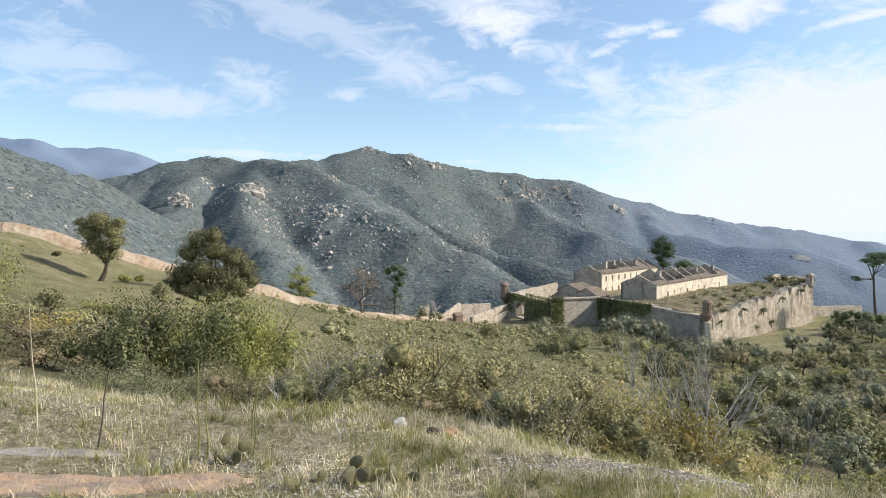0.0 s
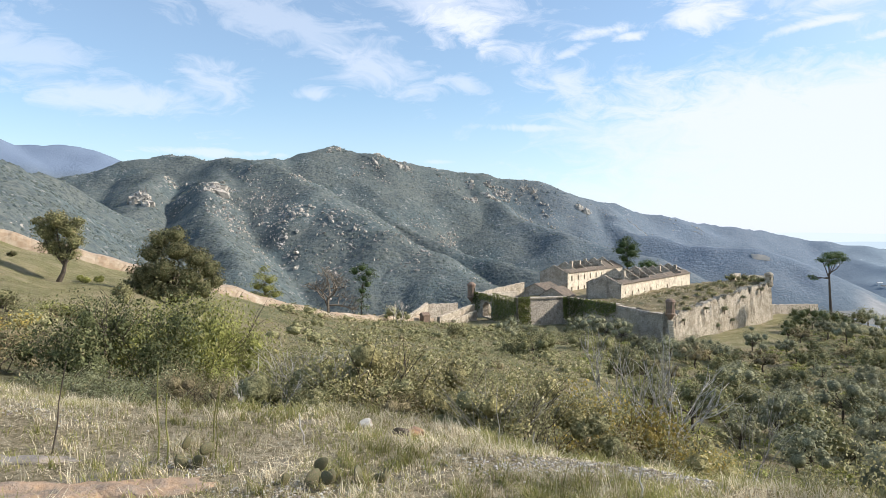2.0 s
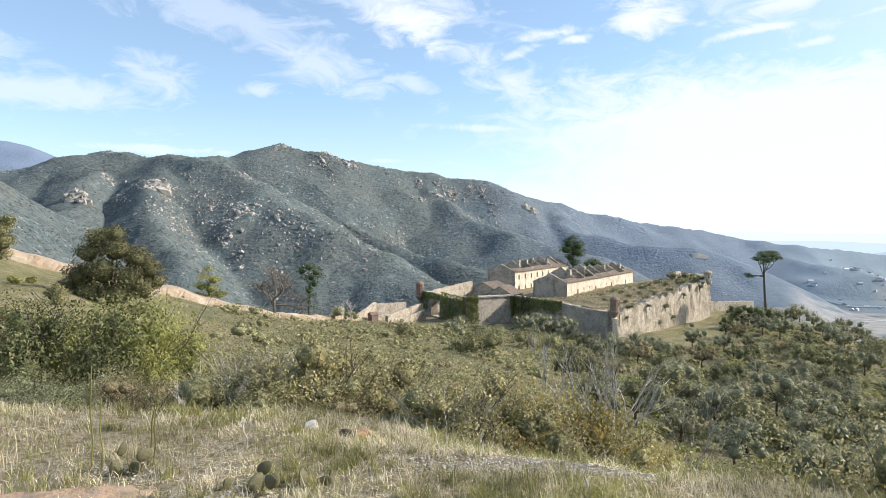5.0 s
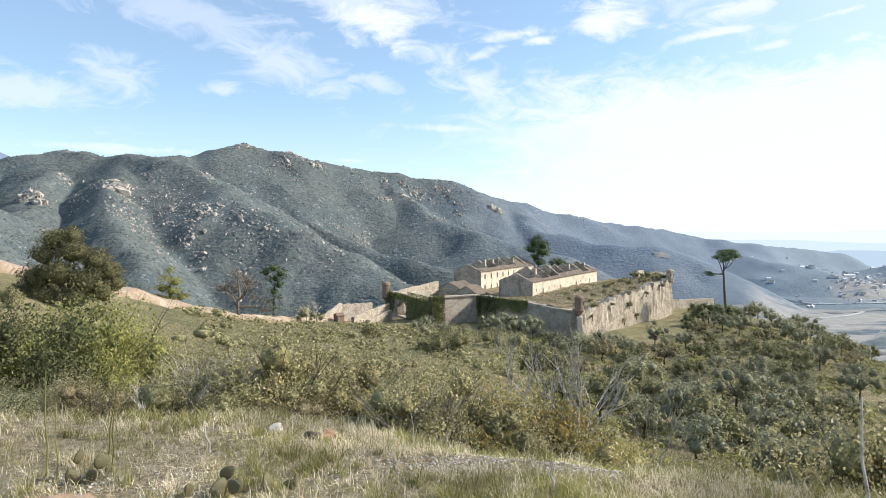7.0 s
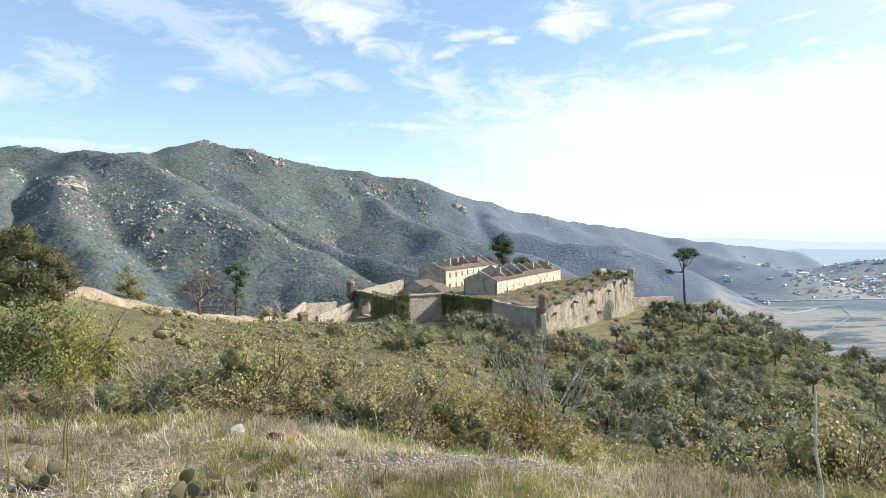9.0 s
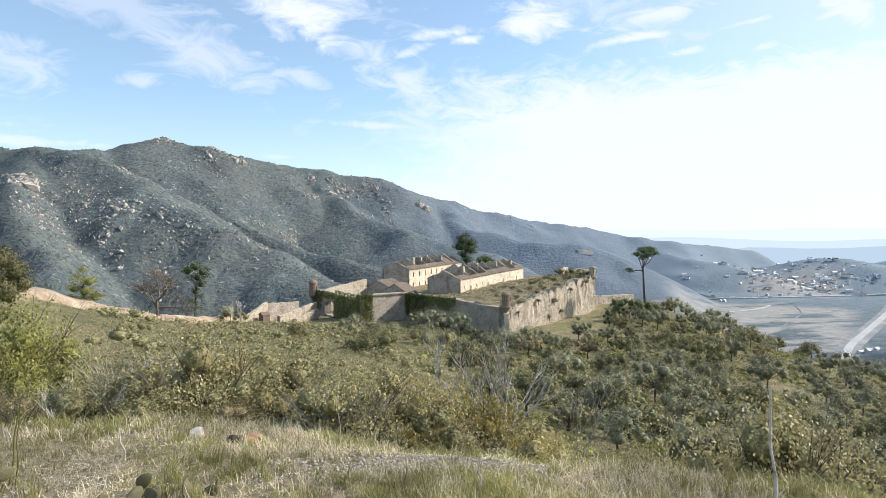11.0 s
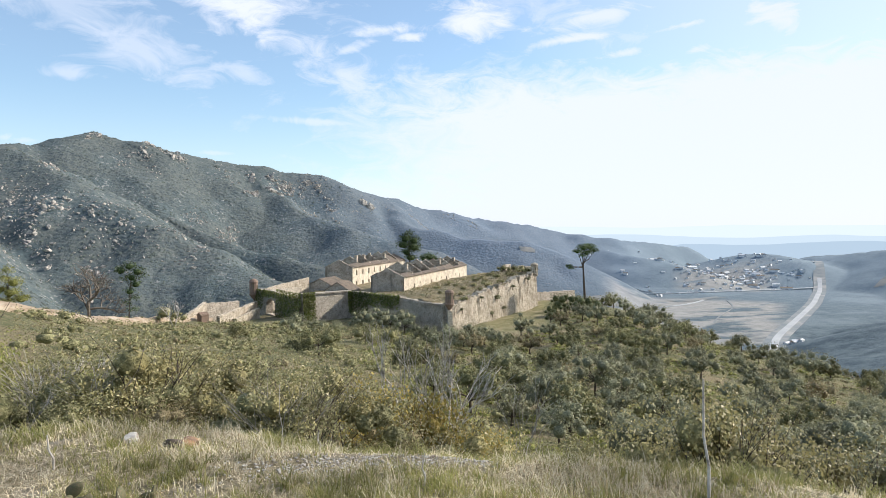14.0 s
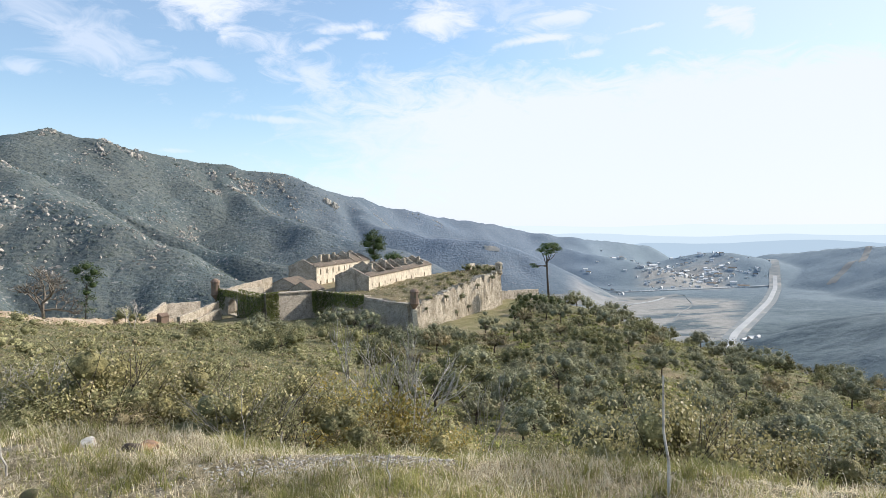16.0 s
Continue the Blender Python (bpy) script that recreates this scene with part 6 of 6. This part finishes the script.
def gravel(x, y, wide, deep, count, seed):
    local = np.random.default_rng(seed)
    soup = Soup()
    for k in range(count):
        px, py = x + local.normal(0, wide / 2.6), y + local.normal(0, deep / 2.6)
        z = float(near_height(np.array([px]), np.array([py]))[0])
        s = local.uniform(0.004, 0.014)
        soup.lump((px, py, z + s * 0.3), (s, s * local.uniform(0.6, 1.0), s * 0.6), 0, 0.25, 3, 5)
    return tagged(new("gravel", soup.data("gravel", PEBBLE)), "pale loose gravel in a bare patch of turf", "gravel", kind="stuff")


gravel(0.9, 4.55, 1.0, 0.32, 520, 1)
gravel(1.75, 4.4, 0.8, 0.28, 320, 2)
gravel(-1.45, 4.45, 0.4, 0.2, 160, 3)
gravel(-0.7, 4.0, 0.5, 0.25, 160, 4)
gravel(-2.9, 5.2, 0.9, 0.4, 200, 5)


def cactus_material():
    m, n = material("cactus_skin", 0.6, 0.35)
    dots = n.add("ShaderNodeTexVoronoi", {"Vector": n.local, "Scale": 45.0, "Randomness": 0.3}).outputs["Distance"]
    colour = n.mix(n.ramp(n.noise(n.local, 14.0, 5.0), 0.4, 0.65), (0.095, 0.1, 0.045), (0.17, 0.13, 0.075))
    colour = n.mix(n.ramp(dots, 0.0, 0.2, 0.7, 0.0), colour, (0.35, 0.27, 0.14))
    finish(n, colour, n.noise(n.local, 60.0, 4.0), 0.4, 0.004)
    return m


CACTUS = cactus_material()


def pad_data(seed):
    n, m = 10, 18
    v = []
    for i in range(n + 1):
        a = math.pi * i / n
        for k in range(m):
            w = 2 * math.pi * k / m
            v.append((0.5 * math.sin(a) * math.cos(w) * (1 - 0.22 * math.cos(a) * -1), 0.15 * math.sin(a) * math.sin(w), 0.62 - 0.62 * math.cos(a) + 0.02 * math.sin(3 * w + seed)))
    f = [(i * m + k, i * m + (k + 1) % m, (i + 1) * m + (k + 1) % m, (i + 1) * m + k) for i in range(n) for k in range(m)]
    return mesh_data("pad", v, f, CACTUS, None, True)


def prickly_pear(x, y, pads, turn):
    z = float(near_height(np.array([x]), np.array([y]))[0])
    ob = tagged(new("prickly_pear"), "small dull green prickly pear cactus in dry grass", "cactus", "cacti of the terrace")
    ob.matrix_basis = pose(x, y, z - 0.01, rz=turn)
    for k, (px, pz, size, tilt, spin) in enumerate(pads):
        part("pad", pad_data(k), ob, "", pose(px, 0.02 * k, pz, 12 * (k % 3 - 1), tilt, spin) @ Matrix.Diagonal((size * 0.56, size * 0.6, size * 0.6, 1)))
    return ob


prickly_pear(-1.42, 4.4, ((0.0, 0.0, 0.15, -22, 35), (0.05, 0.02, 0.14, 48, -40), (-0.01, 0.12, 0.12, 12, 55), (0.08, 0.09, 0.14, 72, 25)), 5)
prickly_pear(-0.6, 4.08, ((0.0, 0.0, 0.18, 38, 40), (0.08, 0.06, 0.15, 66, -35), (-0.14, 0.0, 0.14, -25, 60), (0.11, 0.02, 0.12, 18, 20), (0.02, 0.1, 0.13, 52, 10)), -10)
prickly_pear(-0.3, 4.16, ((0.0, 0.0, 0.17, 8, 50), (0.09, -0.01, 0.14, 46, -35), (0.16, 0.0, 0.13, -14, 60)), 15)

for x, y, tall, lean, rad, mat, tag in ((2.79, 3.14, 0.72, -4, 0.009, PALE_WOOD, "thin bleached wooden stake"), (-1.60, 4.42, 0.66, 1, 0.005, BLADE_GREEN, "tall dark green reed stem"), (-1.55, 4.44, 0.46, 1, 0.005, BLADE_GREEN, "tall dark green reed stem"),
                                        (-1.33, 4.60, 0.5, 9, 0.005, BLADE_GREEN, "tall dark green reed stem"), (-1.29, 4.58, 0.46, 5, 0.004, BLADE_GREEN, "tall dark green reed stem"), (-2.75, 4.6, 0.85, -3, 0.005, BLADE_DRY, "tall dry flower stalk in the grass"), (-2.3, 4.5, 0.6, 10, 0.005, BARK, "dark dry stalk in the grass"),
                                        (1.36, 3.95, 0.2, 3, 0.006, PALE_WOOD, "broken pale stalk in dry grass"), (-0.75, 4.9, 0.22, -8, 0.007, PALE_WOOD, "broken pale stalk in dry grass"), (0.98, 5.31, 0.18, 0, 0.008, PALE_WOOD, "weathered stub of a stalk"), (0.72, 5.5, 0.5, -1, 0.003, PALE_WOOD, "thin dry stalk in the grass")):
    z = float(near_height(np.array([x]), np.array([y]))[0])
    soup = Soup()
    t = math.tan(radians(lean))
    soup.tube([(0, 0, -0.05), (t * tall * 0.3 + 0.012, 0, tall * 0.3), (t * tall * 0.55 - 0.008, 0.01, tall * 0.55), (t * tall, 0, tall)], [rad * 1.15, rad, rad * 0.85, rad * 0.6], 7)
    ob = new("stake" if rad > 0.0085 else "stalk", soup.data("stalk", mat))
    ob.location = (x, y, z)
    tagged(ob, tag, "stake" if rad > 0.0085 else "stalk")


def blades(label, mat, count, seed, tall, wide, lean, r0=3.3, r1=11.0, patch=None, tuft=7, level=-0.1):
    """Tufts of curved grass blades over the terrace."""
    local = np.random.default_rng(seed)
    n = count // tuft
    a = np.radians(local.uniform(-38, 61, n))
    r = np.sqrt(local.uniform(r0 ** 2, np.minimum(terrace_edge(np.degrees(a)) + 0.25, r1) ** 2))
    x, y = r * np.sin(a), r * np.cos(a)
    keep = waves(x, y, 1.6, seed) * 0.7 + waves(x, y, 0.45, seed + 1) * 0.4 + local.normal(0, 0.15, n) > level
    slab = (np.abs(x + 2.25) < 0.62) & (np.abs(y - 3.8 - 0.3 * (x + 2.25)) < 0.09) | (np.abs(x + 1.35) < 0.42) & (np.abs(y - 4.08 - 0.3 * (x + 1.35)) < 0.08)
    bare = (((x - 0.9) / 0.55) ** 2 + ((y - 4.55) / 0.16) ** 2 < 1) | (((x - 1.75) / 0.4) ** 2 + ((y - 4.4) / 0.13) ** 2 < 1) | (((x + 1.2) / 0.3) ** 2 + ((y - 4.45) / 0.1) ** 2 < 1)
    keep &= ~slab & ~(bare & (local.random(n) < 0.85)) & (r < terrace_edge(np.degrees(a)) + local.normal(0, 0.15, n))
    x, y = np.repeat(x[keep], tuft), np.repeat(y[keep], tuft)
    k = len(x)
    x, y = x + local.normal(0, 0.03, k), y + local.normal(0, 0.03, k)
    z = near_height(x, y) - 0.01
    h = tall * local.uniform(0.4, 1.25, k) * (0.75 + 0.5 * np.clip(waves(x, y, 2.4, seed + 2) + 0.3, 0, 1))
    w = wide * local.uniform(0.6, 1.3, k)
    t = local.uniform(0, 6.283, k)
    bend = lean * local.uniform(0.1, 1.3, k) * h
    dx, dy = np.cos(t), np.sin(t)
    sx, sy = -dy, dx
    rows = []
    for s, g in ((0.0, 1.0), (0.5, 0.8), (1.0, 0.12)):
        px, py, pz = x + dx * bend * s ** 1.8, y + dy * bend * s ** 1.8, z + h * (s - 0.28 * lean * s * s)
        for e in (-0.5, 0.5):
            rows.append(np.stack([px + sx * w * g * e, py + sy * w * g * e, pz], -1))
    v = np.stack(rows, 1).reshape(-1, 3)
    base = np.arange(k)[:, None, None] * 6
    f = (base + np.array([(0, 1, 3, 2), (2, 3, 5, 4)])[None]).reshape(-1, 4)
    return tagged(new("grass", mesh_data("grass", v, f, mat)), label, "grass", kind="stuff")


blades("short dry straw-coloured grass on the terrace", BLADE_DRY, 40000, 111, 0.085, 0.0045, 0.9, level=-0.15)
blades("short green grass tufts on the terrace", BLADE_GREEN, 52000, 112, 0.085, 0.0045, 0.9, level=-0.1)
blades("taller dry stalks of grass on the terrace", BLADE_DRY, 6000, 113, 0.19, 0.004, 0.5, tuft=5, level=0.1)
blades("coarse green tufts on the terrace", BLADE_GREEN, 36000, 114, 0.15, 0.0055, 1.0, tuft=34, level=0.08)
blades("coarse straw-coloured tufts on the terrace", BLADE_DRY, 20000, 116, 0.13, 0.0045, 1.0, tuft=26, level=0.12)
blades("matted dead grass lying on the terrace", BLADE_DRY, 40000, 115, 0.04, 0.006, 2.6, r1=7.5, level=-0.6)
